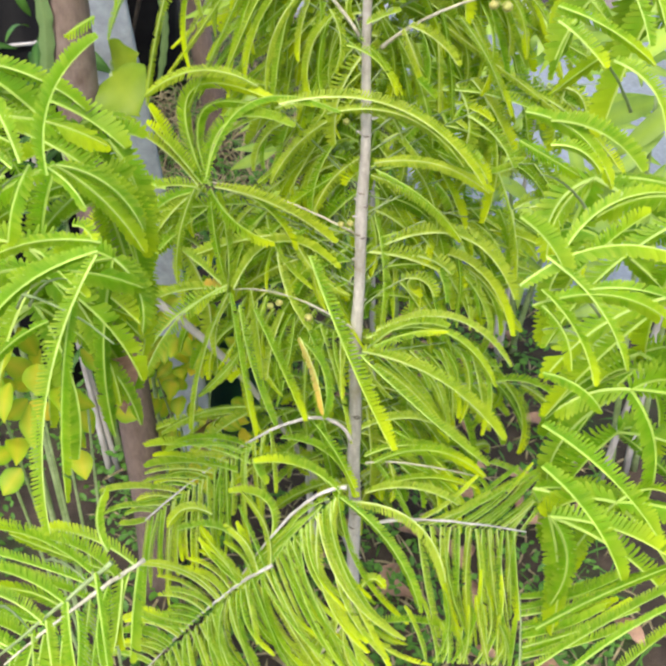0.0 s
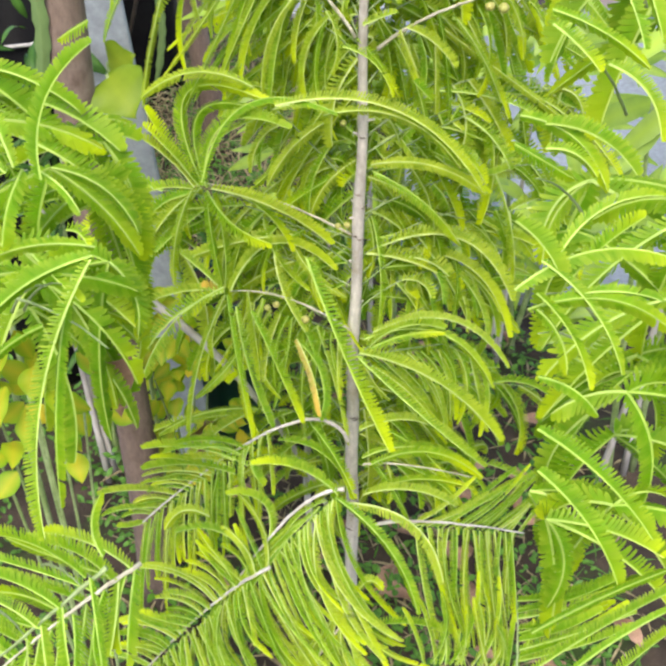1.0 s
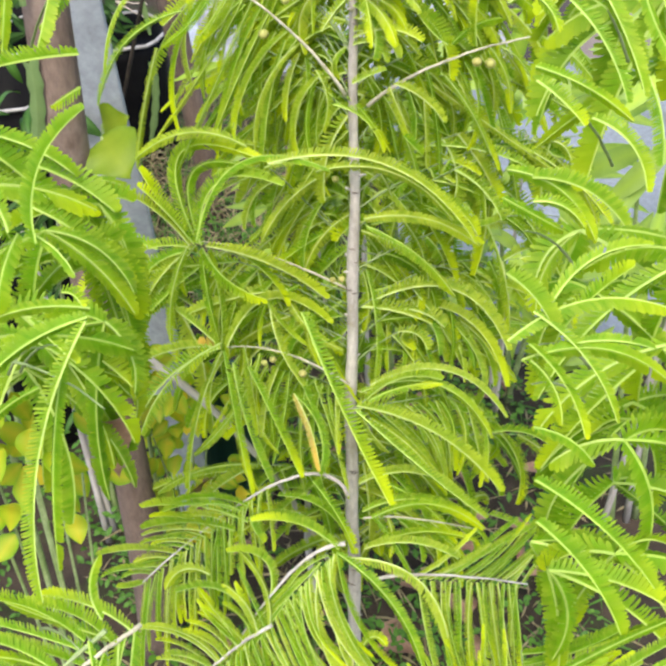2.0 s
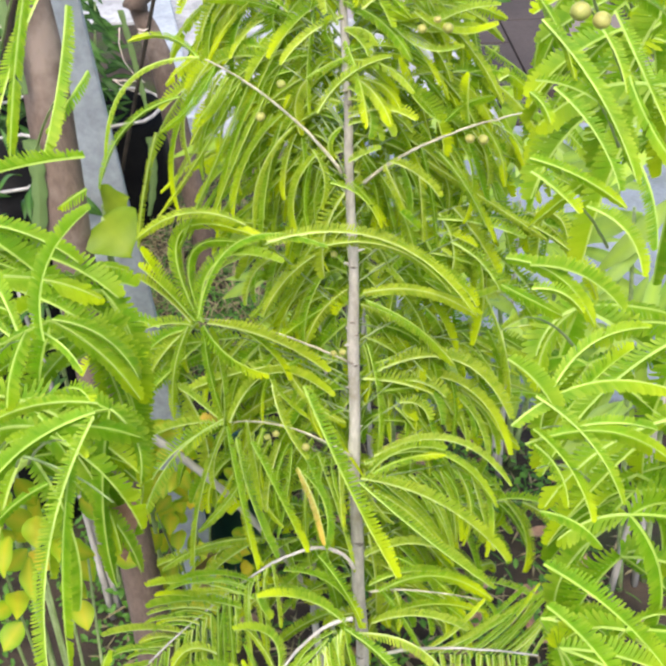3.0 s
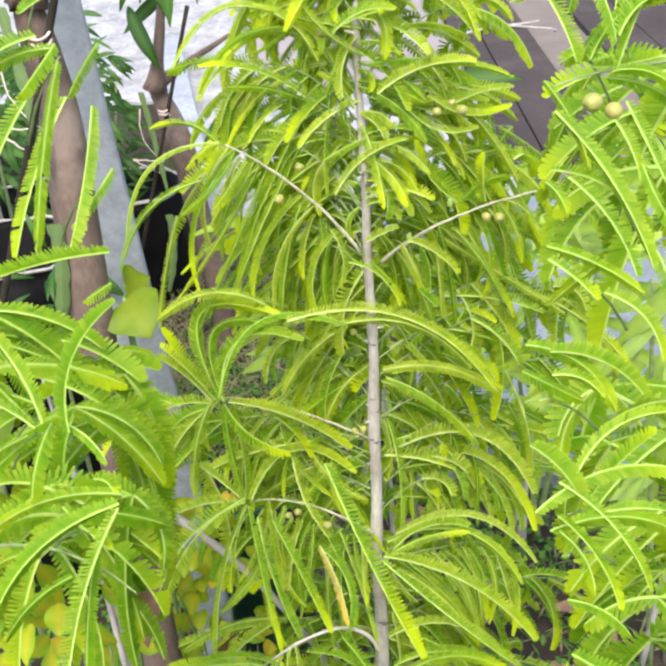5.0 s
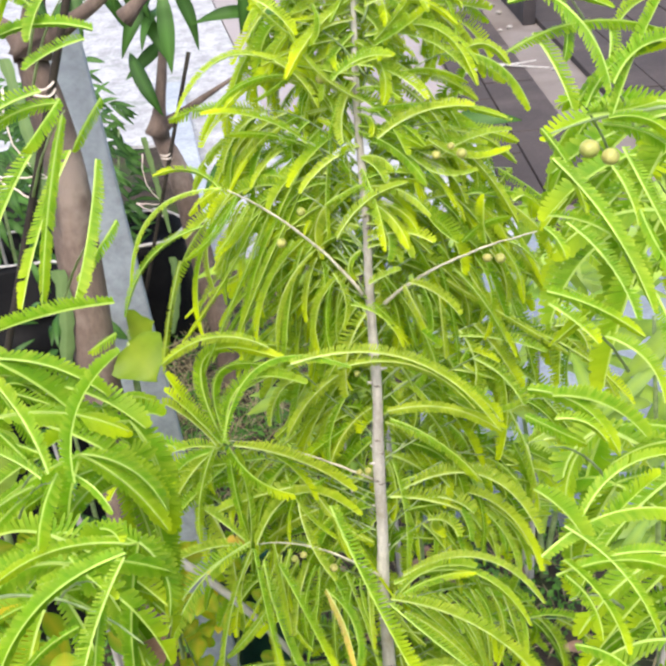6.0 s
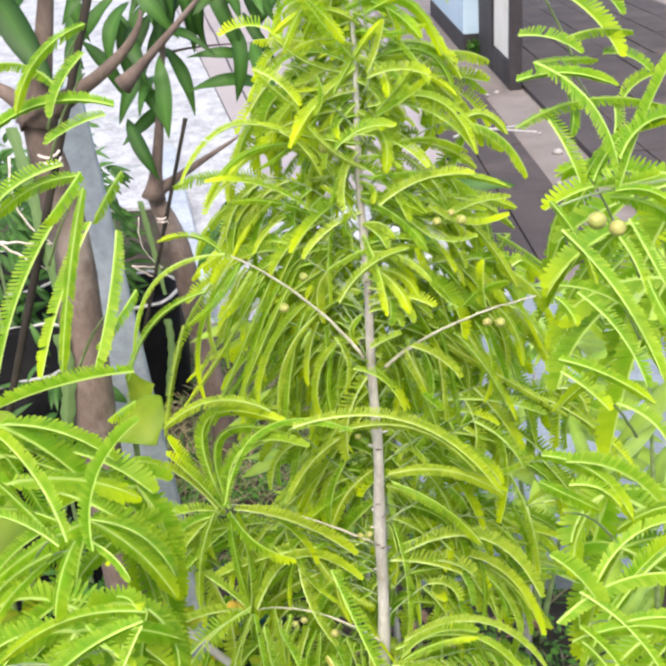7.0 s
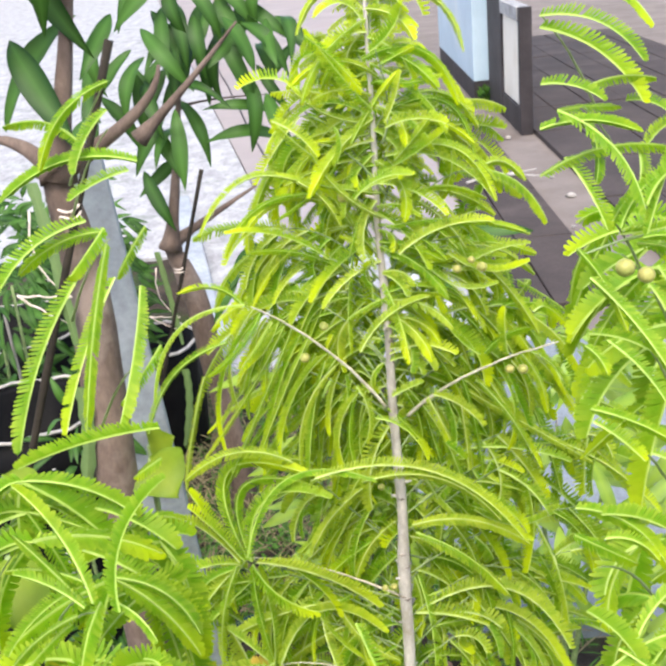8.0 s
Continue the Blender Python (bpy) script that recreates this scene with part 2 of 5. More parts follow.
def frond_into(acc, base, tip, arch, width, fresh=None, rng=random):
    """Adds a leafy branchlet: an arched midrib with two dense rows of small overlapping leaflets, yellower at the growing end."""
    verts, faces, slots, growth, tone = acc
    a, c = Vector(base), Vector(tip)
    chord = c - a
    length = chord.length
    if length < 0.01:
        return
    # branchlets nearest the camera are made fuller and more folded to suit its view
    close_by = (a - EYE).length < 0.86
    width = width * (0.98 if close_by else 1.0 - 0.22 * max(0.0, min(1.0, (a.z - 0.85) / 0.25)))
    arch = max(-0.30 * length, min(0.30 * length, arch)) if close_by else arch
    b = (a + c) / 2 + chord.cross(FACING).normalized() * arch + FACING * length * rng.uniform(0.0, 0.10)
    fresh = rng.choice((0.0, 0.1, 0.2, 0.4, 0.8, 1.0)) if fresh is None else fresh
    # fresh colour rises with height, also to brighten the crown's top
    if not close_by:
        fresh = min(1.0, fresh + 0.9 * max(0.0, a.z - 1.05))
    # nearest branchlets get darker colour in place of the shade they lack
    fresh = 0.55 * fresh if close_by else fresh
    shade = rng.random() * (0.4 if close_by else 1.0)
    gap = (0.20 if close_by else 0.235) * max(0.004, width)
    arc = (b - a).length * 0.5 + (c - b).length * 0.5 + length * 0.02
    n = max(8, int(arc / gap))
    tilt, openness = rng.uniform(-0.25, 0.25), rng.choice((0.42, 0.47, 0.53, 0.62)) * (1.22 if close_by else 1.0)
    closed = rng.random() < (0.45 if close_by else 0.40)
    if closed:
        # the two rows are folded together to one edge, so that the midrib runs along an edge
        lift = chord.cross(FACING).normalized()
        edge = 1 if lift.z > 0.15 or (lift.z > -0.15 and rng.random() < 0.5) else -1
        turn, fold = radians(edge * rng.uniform(55, 88)), rng.uniform(0.9, 1.9)
        width = width * 1.1
    else:
        turn, fold = radians(rng.gauss(0, 30)), rng.uniform(0.25, 1.0)
    spine = []
    for i in range(n + 1):
        s = i / n
        p = bez(a, b, c, s)
        t = ((b - a) * (1 - s) + (c - b) * s).normalized()
        side = t.cross(FACING)
        side = side.normalized() if side.length > 0.05 else Vector((1, 0, 0))
        nor = side.cross(t)
        side, nor = side * math.cos(turn) + nor * math.sin(turn), nor * math.cos(turn) - side * math.sin(turn)
        spine.append((p, t, side, nor, s))
    k0 = len(verts)
    thick = 0.00092 * max(0.50, width / 0.011)
    for i, (p, t, side, nor, s) in enumerate(spine):
        r = thick * (1.25 - 0.7 * s)
        verts += [p + side * r, p + nor * r * 1.5, p - side * r]
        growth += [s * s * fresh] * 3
        tone += [shade] * 3
        if i:
            k = k0 + 3 * i
            faces += [(k - 3, k - 2, k + 1, k), (k - 2, k - 1, k + 2, k + 1)]
            slots += [1, 1]
    for i in range(1, n + 1):
        p, t, side, nor, s = spine[i]
        size = width * (0.50 + 0.55 * min(1, s * 4.0)) * (1 - 0.45 * max(0.0, (s - 0.80) / 0.20) ** 2.0)
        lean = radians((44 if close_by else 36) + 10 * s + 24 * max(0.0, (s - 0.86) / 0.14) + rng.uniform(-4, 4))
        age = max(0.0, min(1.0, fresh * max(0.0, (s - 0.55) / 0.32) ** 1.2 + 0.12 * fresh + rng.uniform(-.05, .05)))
        for sign in (-1, 1):
            if rng.random() < 0.012:
                continue
            d = (side * sign * math.cos(lean) + t * math.sin(lean) - nor * (fold + tilt * sign) * rng.uniform(0.80, 1.20)).normalized()
            twist = 0.22 + rng.uniform(-0.32, 0.32)
            w = (t - d * t.dot(d)).normalized() * math.cos(twist) + nor * math.sin(twist)
            w = w * gap * openness * rng.uniform(0.92, 1.08) * (1 + 0.5 * max(0.0, (s - 0.6) / 0.4))
            reach = size * rng.uniform(0.94, 1.05)
            inner, outer = k0 + 3 * (i - 1) + (0 if sign > 0 else 2), k0 + 3 * i + (0 if sign > 0 else 2)
            q = (verts[inner] + verts[outer]) / 2
            dip = nor * (-0.16 * reach)
            k = len(verts)
            verts += [q + d * reach * 0.40 - w * 1.05, q + d * reach * 0.40 + w * 1.05, q + d * reach * 0.80 - w + dip * 0.6, q + d * reach * 0.80 + w + dip * 0.6, q + d * reach - w * 0.45 + dip, q + d * reach + w * 0.35 + dip]
            faces += [(inner, k, k + 1, outer), (k, k + 2, k + 3, k + 1), (k + 2, k + 4, k + 5, k + 3)]
            slots += [0, 0, 0]
            growth += [age] * 6
            own = min(1.0, max(0.0, shade * 0.8 + rng.uniform(-0.25, 0.25)))
            tone += [own, own, min(1.0, own + 0.2), min(1.0, own + 0.2), min(1.0, own + 0.45), min(1.0, own + 0.45)]


def frond(parent, base, tip, arch, width, fresh=None, old=False):
    acc = ([], [], [], [], [])
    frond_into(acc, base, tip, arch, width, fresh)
    return raw("frond", acc[0], acc[1], acc[2], acc[3], (M_OLD_FROND if old else M_FROND, M_RACHIS), parent, "withering yellow-brown branchlet" if old else "", tone=acc[4])


def branch(tree, a, b, c, radius, rng=random):
    """A bent side branch of a sapling, with small swellings where the branchlets leave it."""
    a, b, c = Vector(a), Vector(b), Vector(c)
    pts = [bez(a, b, c, i / 16) + Vector((rng.uniform(-1, 1), rng.uniform(-1, 1), rng.uniform(-1, 1))) * radius * 0.25 for i in range(17)]
    return part("branch", tube(pts, [radius * (1.15 - 0.72 * i / 16) * (1.12 if i % 3 == 0 else 0.96) for i in range(17)], 7), M_BARK if radius > 0.0019 else (M_TWIG if radius > 0.00125 else M_STALK), tree, smooth=True)


def sprays(twig, rows):
    for base, tip, arch, width in rows:
        frond(twig, base, tip, arch, width)


def comb(twig, start, end, count, reach0, reach1, arch, width, loose=0.17):
    """A row of branchlets along one branch, turning gradually from one reach to the other, some of them stray."""
    start, end, reach0, reach1 = Vector(start), Vector(end), Vector(reach0), Vector(reach1)
    for i in range(count):
        u = (i + random.uniform(0.1, 0.9)) / count
        base = start.lerp(end, u)
        reach = reach0.lerp(reach1, u) * random.uniform(0.55, 1.12)
        stray = loose * (2.6 if random.random() < 0.25 else 1.0)
        reach += Vector((random.gauss(0, 1), random.gauss(0, 0.5), random.gauss(0, 0.7))) * reach.length * stray
        bow = max(-0.26, min(0.26, arch * random.uniform(-0.3, 1.5) / reach.length)) * reach.length
        frond(twig, base, base + reach, bow, width * random.uniform(0.68, 1.02))


def fruit(twig, at, size=0.0047):
    """A small round ribbed fruit with its stalk end and a scar."""
    bm = bmesh.new()
    bmesh.ops.create_uvsphere(bm, u_segments=18, v_segments=10, radius=size * random.uniform(0.75, 1.15))
    for v in bm.verts:
        ang = math.atan2(v.co.y, v.co.x)
        v.co *= 1 + 0.03 * math.cos(6 * ang)
        v.co.z *= 0.92
    bmesh.ops.translate(bm, verts=bm.verts[:], vec=at)
    return part("fruit", bm, M_FRUIT, twig, "round yellow-green fruit", smooth=True)


def blade(verts, faces, growth, base, tip, width, sag, up, fresh=0.0, cells=7, curl=0.15, shape=1.0):
    """Adds one broad leaf: a tapering blade folded along its midrib, sagging between base and tip."""
    a, c = Vector(base), Vector(tip)
    t = c - a
    length = t.length
    side = t.cross(up).normalized()
    nor = side.cross(t).normalized()
    k0 = len(verts)
    for i in range(cells + 1):
        s = i / cells
        p = a.lerp(c, s) + nor * sag * length * 4 * s * (1 - s)
        w = width * 0.5 * (math.sin(math.pi * min(1, s ** shape * 0.985 + 0.012)) ** 0.9)
        wave = 0.05 * width * math.sin(s * 13 + width * 900)
        verts += [tuple(p + side * w + nor * (curl * w + wave)), tuple(p), tuple(p - side * w + nor * (curl * w - wave))]
        growth += [fresh, min(1.0, fresh + 0.55), fresh]
        if i:
            k = k0 + 3 * i
            faces += [(k - 3, k - 2, k + 1, k), (k - 2, k - 1, k + 2, k + 1)]


def leaf(name, mat, parent, base, tip, width, sag=0.12, up=(0, -0.4, 1), fresh=0.0, curl=0.15, shape=1.0, label=""):
    v, f, g = [], [], []
    blade(v, f, g, base, tip, width, sag, Vector(up), fresh, 14, curl, shape)
    ob = raw(name, v, f, None, g, (mat,), parent, label)
    ob.data.polygons.foreach_set("use_smooth", [True] * len(f))
    return ob


# ---- ground and yard
def sheet(name, x0, x1, y0, y1, z, nx, ny, mat, lift=0.0, kind="structure"):
    bm = bmesh.new()
    rows = [[bm.verts.new((x0 + (x1 - x0) * i / nx, y0 + (y1 - y0) * j / ny, z + lift * noise.noise(Vector((x0 + (x1 - x0) * i / nx, y0 + (y1 - y0) * j / ny, 0)) * 6))) for i in range(nx + 1)] for j in range(ny + 1)]
    for j in range(ny):
        for i in range(nx):
            bm.faces.new((rows[j][i], rows[j][i + 1], rows[j + 1][i + 1], rows[j + 1][i]))
    return tagged(part(name, bm, mat, None, kind=kind, smooth=True), kind=kind)


tagged(sheet("ground", -2100, 900, -200, 2600, -0.03, 60, 60, M_CEMENT), "worn brownish cement yard reaching far off", "ground")
bed = sheet("soil_bed", -1.9, 2.2, -1.6, 2.3, 0.0, 150, 140, M_SOIL, 0.02)
tagged(bed, "dark soil bed with stains of moss", "soil")
side_bed = sheet("soil_border", -4.2, -0.52, 2.30, 4.0, -0.012, 60, 40, M_SOIL, 0.02)
tagged(side_bed, "dark soil border beside the white pavement", "soil")
apron = part("concrete_apron", box(0.12, 3.4, 0.80, 2.32, -0.02, 0.030, 0.006), M_CONCRETE, None)
tagged(apron, "smooth blue-grey concrete apron behind the soil bed", "pavement", kind="structure")


def strip(name, pts, z0, z1, mat, label, category):
    bm = bmesh.new()
    lo = [bm.verts.new((x, y, z0)) for x, y in pts]
    hi = [bm.verts.new((x, y, z1)) for x, y in pts]
    bm.faces.new(lo[::-1])
    bm.faces.new(hi)
    for i in range(len(pts)):
        j = (i + 1) % len(pts)
        bm.faces.new((lo[i], lo[j], hi[j], hi[i]))
    return tagged(part(name, bm, mat, None), label, category, kind="structure")


# the sunlight on this stretch is put into its white colour
strip("white_pavement", [(-0.46, 2.33), (0.62, 2.33), (0.62, 3.6), (-0.30, 3.75), (-0.62, 5.59), (-1.47, 10.53), (-3.9, 24.6), (-30, 180), (-160, 180), (-6.0, 4.3), (-0.76, 3.75)], -0.026, 0.002, M_WHITE, "concrete pavement coloured white as in full sun", "pavement")
strip("beige_pavement", [(-0.30, 3.76), (0.60, 3.62), (0.60, 60), (-10.0, 60), (-3.89, 24.6), (-1.46, 10.53), (-0.61, 5.59)], -0.027, -0.001, M_BEIGE, "beige concrete pavement with thin dark joints", "pavement")
for x0, y0, x1, y1 in ((-0.36, 5.0, -1.33, 11.4), (0.02, 4.6, -0.62, 12.0), (-0.72, 8.0, 0.58, 8.6)):
    a, b = Vector((x0, y0, 0.001)), Vector((x1, y1, 0.001))
    pts = [a.lerp(b, i / 9) + Vector((random.uniform(-.012, .012), 0, 0)) for i in range(10)]
    tagged(part("pavement_joint", tube(pts, [0.008] * 10, 5), M_PLINTH, None), "thin dark joint in the beige pavement", "joint", kind="structure")
# kerb of pale concrete between the bed and the white pavement
kerb = tagged(new("kerb"), "pale concrete kerb along the soil bed, tinted blue-grey as in shade", "kerb", kind="structure")
a, b = Vector((-0.50, 2.36, 0)), Vector((-0.90, 4.60, 0))
for i in range(3):
    p, q = a.lerp(b, i / 3 + 0.001), a.lerp(b, (i + 1) / 3 - 0.001)
    # the blue-grey tint carries the shade on the kerb's side
    ob = part("kerb_stone", box(-0.055, 0.055, 0, (q - p).length, -0.03, 0.09, 0.008), M_BOARD, kerb)
    ob.matrix_world = pose(p.x, p.y, 0, 0, 0, math.degrees(math.atan2(p.x - q.x, q.y - p.y)))

# added wall, hides the dark horizon behind the bright ground
far_wall = part("wall_north", box(-60, -6, 40, 40.3, -0.03, 5.0, 0.02), M_WHITE, None)
tagged(far_wall, "added white wall closing the far end of the yard", "wall", kind="structure")

slabs = tagged(new("slab_path"), "brown paving slab path beside the wall", "path", kind="structure")
y = 2.40
while y < 6.7:
    d = 0.86
    for x, w, step in ((0.625, 0.145, 0.0), (0.777, 0.262, 0.3)):
        y0, y1 = max(2.36, y + step), min(6.35, y + step + d - 0.014)
        if y1 - y0 > 0.1:
            part("slab", box(x, x + w, y0, y1, -0.03, 0.004 + random.uniform(-.002, .003), 0.004), M_SLAB, slabs)
    y += d
# added slabs beyond the wall, laid to fill the view's right edge
for x in (1.34, 1.62, 1.90, 2.18, 2.46, 2.74, 3.02):
    for k in range(10):
        part("slab", box(x, x + 0.272, 2.4 + 0.86 * k, 3.246 + 0.86 * k, -0.03, 0.004 + random.uniform(-.002, .003), 0.004), M_SLAB, slabs)
# twigs lying across the slabs
for a, b in (((0.70, 4.62, 0.012), (1.12, 4.78, 0.02)), ((0.74, 4.80, 0.012), (1.16, 4.60, 0.02)), ((0.80, 6.38, 0.012), (1.05, 6.45, 0.012))):
    a, b = Vector(a), Vector(b)
    tagged(part("dry_twig", tube([a.lerp(b, i / 5) + Vector((0, 0, 0.006 * math.sin(i))) for i in range(6)], [0.009, .009, .008, .007, .006, .005], 6), M_STAKE, None), "pale dry twig lying across the brown slabs", "twig")
for i in range(9):
    bm = bmesh.new()
    bmesh.ops.create_icosphere(bm, subdivisions=2, radius=random.uniform(0.012, 0.03))
    for v in bm.verts:
        v.co *= 1 + 0.3 * noise.noise(v.co * 60 + Vector((i, 0, 0)))
        v.co.z *= 0.6
    bmesh.ops.translate(bm, verts=bm.verts[:], vec=(random.uniform(1.05, 1.22), random.uniform(3.6, 6.9), -0.018))
    tagged(part("stone", bm, M_STONE, None, smooth=True), "small pale stone on worn cement", "stone", "loose stones")

def yard_wall(name, x0, x1, y0, y1, z0, z1, mat, label, category):
    return tagged(part(name, box(x0, x1, y0, y1, z0, z1, 0.006), mat, None), label, category, kind="structure")


yard_wall("wall_east", 1.262, 1.31, 5.97, 6.615, 0.15, 0.705, M_CREAM, "cream painted low wall above a dark plinth", "wall")
yard_wall("plinth", 1.250, 1.31, 5.97, 6.615, -0.03, 0.147, M_PLINTH, "dark painted plinth along the cream wall", "plinth")
yard_wall("post_far", 1.247, 1.33, 6.62, 7.24, -0.03, 2.6, M_PLINTH, "dark painted wall end beside the pillar", "post")
# added post, darkens the wall end that the sun would brighten
yard_wall("post_near", 1.247, 1.33, 5.90, 5.966, -0.03, 0.80, M_PLINTH, "added dark post covering the bright near end of the wall", "post")
yard_wall("wall_coping", 1.240, 1.33, 5.97, 6.615, 0.71, 0.80, M_WHITE, "pale coping along the top of the wall", "coping")
pillar = thing("pillar", "pale blue painted wall end with dark foot", "pillar", at=(1.207, 7.31, 0))
pillar["kind"] = "structure"
part("shaft", box(-0.070, 0.075, 0.0, 2.4, 0.135, 3.2, 0.008), M_BLUE, pillar)
part("foot", box(-0.066, 0.071, 0.005, 2.39, -0.03, 0.133, 0.006), M_PLINTH, pillar, "dark painted foot")
weeds = thing("weed", "small dark green weed at the foot of the pillar", "weed", at=(1.22, 7.24, -0.03))
v, f, g = [], [], []
for k in range(70):
    ang, r = random.uniform(0, 6.283), random.uniform(0.0, 0.07)
    p = Vector((math.cos(ang) * r, math.sin(ang) * r * 0.6, random.uniform(0, 0.12)))
    blade(v, f, g, p, p + Vector((random.uniform(-.05, .05), random.uniform(-.05, .02), random.uniform(-.01, .06))), 0.022, 0.1, Vector((0.1, -0.5, 0.8)), random.choice((0, 0.3)), 3)
raw("foliage", v, f, None, g, (M_HERB,), weeds)


# ---- the amla sapling in the middle
amla = thing("amla_sapling", "slender amla sapling with drooping feathery bright green branchlets", "sapling", at=(0, 0, 0))


def stem_at(z):
    return Vector((0.016 + 0.0036 * z * z + 0.002 * math.sin(z * 9) + 0.001 * math.sin(z * 31), 0.002 * math.sin(z * 7), z))


part("trunk", tube([stem_at(-0.02 + 1.40 * i / 40) for i in range(41)], [0.0102 * (1.0 - 0.84 * (i / 40) ** 1.4) * random.choice((0.95, 0.97, 0.99, 1.0, 1.12)) for i in range(41)], 10, 0.05), M_BARK, amla, "pale grey bark with small knots", smooth=True)


def inner_growth(count, low, high, sway=0.0, heading=3.0):
    """The inner and rear branches of the crown, each with its crowd of hanging branchlets."""
    for k in range(count):
        z = low + (high - low) * (k + random.random()) / count
        ang = heading + random.uniform(-.6, .6) if sway else random.choice((random.uniform(-0.5, 1.3), random.uniform(1.8, 3.7)))
        room = sway or max(0.05, 0.25 if z < 0.92 else 0.25 - 0.50 * (z - 0.92))
        if z < 0.62 and math.cos(ang) < -0.2 and k % 3:
            continue
        out = room * random.uniform(0.55, 1.0)
        if math.cos(ang) < 0 and z > 0.74:
            out = min(out, 0.11)
        a = stem_at(z)
        c = a + Vector((math.cos(ang) * out, abs(math.sin(ang)) * out * 0.5 + 0.03, random.uniform(-0.02, 0.10)))
        b = (a + c) / 2 + Vector((0, 0, 0.05))
        twig = branch(amla, a, b, c, 0.0010)
        acc = ([], [], [], [], [])
        for i in range(11):
            s = 0.06 + 0.94 * i / 10
            p = bez(a, b, c, s)
            away = ((c - a).normalized() * random.uniform(0.0, 0.08) + Vector((random.uniform(-.09, .09), random.uniform(-.02, .05), random.uniform(-0.17, -0.03)))) * (0.35 + 2.5 * room)
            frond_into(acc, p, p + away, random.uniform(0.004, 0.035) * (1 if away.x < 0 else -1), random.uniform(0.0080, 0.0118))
        tagged(raw("foliage", acc[0], acc[1], acc[2], acc[3], (M_FROND, M_RACHIS), twig, tone=acc[4]), kind="stuff")


inner_growth(38, 0.26, 1.28)
inner_growth(10, 0.92, 1.12, 0.13)
inner_growth(5, 0.42, 1.06, 0.24, 0.3)
inner_growth(4, 0.30, 0.52, 0.24, 0.1)
inner_growth(7, 1.16, 1.34)
inner_growth(12, 0.40, 0.74, 0.26)
inner_growth(8, 0.70, 1.06, 0.25, 0.25)
# short branchlets that spring from the front of the stem towards the top
for k in range(40):
    z = 1.02 + 0.36 * (k + random.random()) / 40
    at = stem_at(z) + Vector((0, -0.004, 0))
    out = random.choice((-1, 1)) * random.uniform(0.012, 0.065)
    frond(amla, at, at + Vector((out, random.uniform(-0.05, -0.015), random.uniform(-0.07, 0.01))), random.uniform(0.006, 0.025) * (1 if out < 0 else -1), random.uniform(0.007, 0.0095))
# pale stubs and knots where side shoots have broken off
for i in range(22):
    z = 0.12 + 0.052 * i + random.uniform(-.02, .02)
    at = stem_at(z)
    ang = random.uniform(0, 6.283)
    d = Vector((math.cos(ang), math.sin(ang) * 0.8 - 0.3, 0.45)).normalized()
    n = random.uniform(0.006, 0.014)
    part("stub", tube([at, at + d * n * 0.6, at + d * n], [0.0026, 0.0016, 0.0009], 6, 0.1), M_BARK, amla, smooth=True)
# dark scars round the stem
for i in range(12):
    z = random.uniform(0.16, 1.20)
    at = stem_at(z)
    wide = 0.0102 * (1.0 - 0.84 * max(0.0, (z + 0.02) / 1.40) ** 1.4) * 1.1
    ang = -1.57 + random.uniform(-1.0, 1.0)
    scar = [at + Vector((math.cos(ang + (j - 3) * 0.20) * wide, math.sin(ang + (j - 3) * 0.20) * wide, 0.0006 * math.sin(j * 2.1))) for j in range(7)]
    part("scar", tube(scar, [0.0003, 0.0006, 0.0009, 0.0012, 0.0010, 0.0006, 0.0003], 6, 0.15), M_SCAR, amla, smooth=True)
twig = branch(amla, (0.012, -0.003, 0.974), (-0.034, -0.006, 1.052), (-0.112, -0.009, 1.099), 0.0017)
sprays(twig, [((-0.118, -0.009, 1.101), (-0.223, -0.005, 1.004), 0.063, 0.0071),
    ((-0.139, -0.016, 1.066), (-0.232, -0.011, 0.971), 0.038, 0.0075),
    ((-0.168, -0.006, 1.027), (-0.206, -0.000, 0.895), 0.005, 0.0066),
    ((-0.118, -0.009, 1.099), (-0.181, -0.010, 1.119), 0.026, 0.0063),
    ((-0.103, -0.017, 1.094), (-0.162, -0.014, 1.031), -0.014, 0.0062),
    ((-0.093, -0.017, 1.086), (-0.133, -0.013, 1.030), -0.004, 0.0067),
    ((-0.088, -0.008, 1.078), (-0.126, -0.006, 1.030), -0.010, 0.0063),
    ((-0.075, 0.000, 1.068), (-0.164, 0.007, 0.889), -0.003, 0.0064),
    ((-0.058, 0.001, 1.058), (-0.128, 0.007, 0.913), 0.004, 0.0060)])
sprays(twig, [((-0.083, 0.009, 1.068), (-0.184, 0.014, 0.922), -0.011, 0.0060),
    ((-0.043, -0.007, 1.041), (-0.101, -0.001, 0.926), 0.025, 0.0055),
    ((-0.066, 0.005, 1.062), (-0.121, 0.011, 0.899), 0.017, 0.0056),
    ((-0.035, -0.005, 1.026), (-0.082, -0.001, 0.914), 0.027, 0.0057),
    ((-0.011, -0.004, 0.997), (-0.032, -0.000, 0.896), 0.033, 0.0058),
    ((-0.016, -0.020, 1.008), (-0.011, -0.017, 0.943), -0.016, 0.0070)])
comb(twig, (-0.114, 0.008, 1.093), (0.001, 0.011, 0.981), 19, (-0.041, 0.005, -0.129), (-0.013, 0.004, -0.130), 0.030, 0.0066, 0.17)
fruit(twig, (-0.042, -0.024, 1.077))
fruit(twig, (-0.064, -0.022, 1.045))
twig = branch(amla, (0.014, 0.013, 0.961), (-0.023, 0.012, 0.996), (-0.067, 0.010, 1.017), 0.0012)
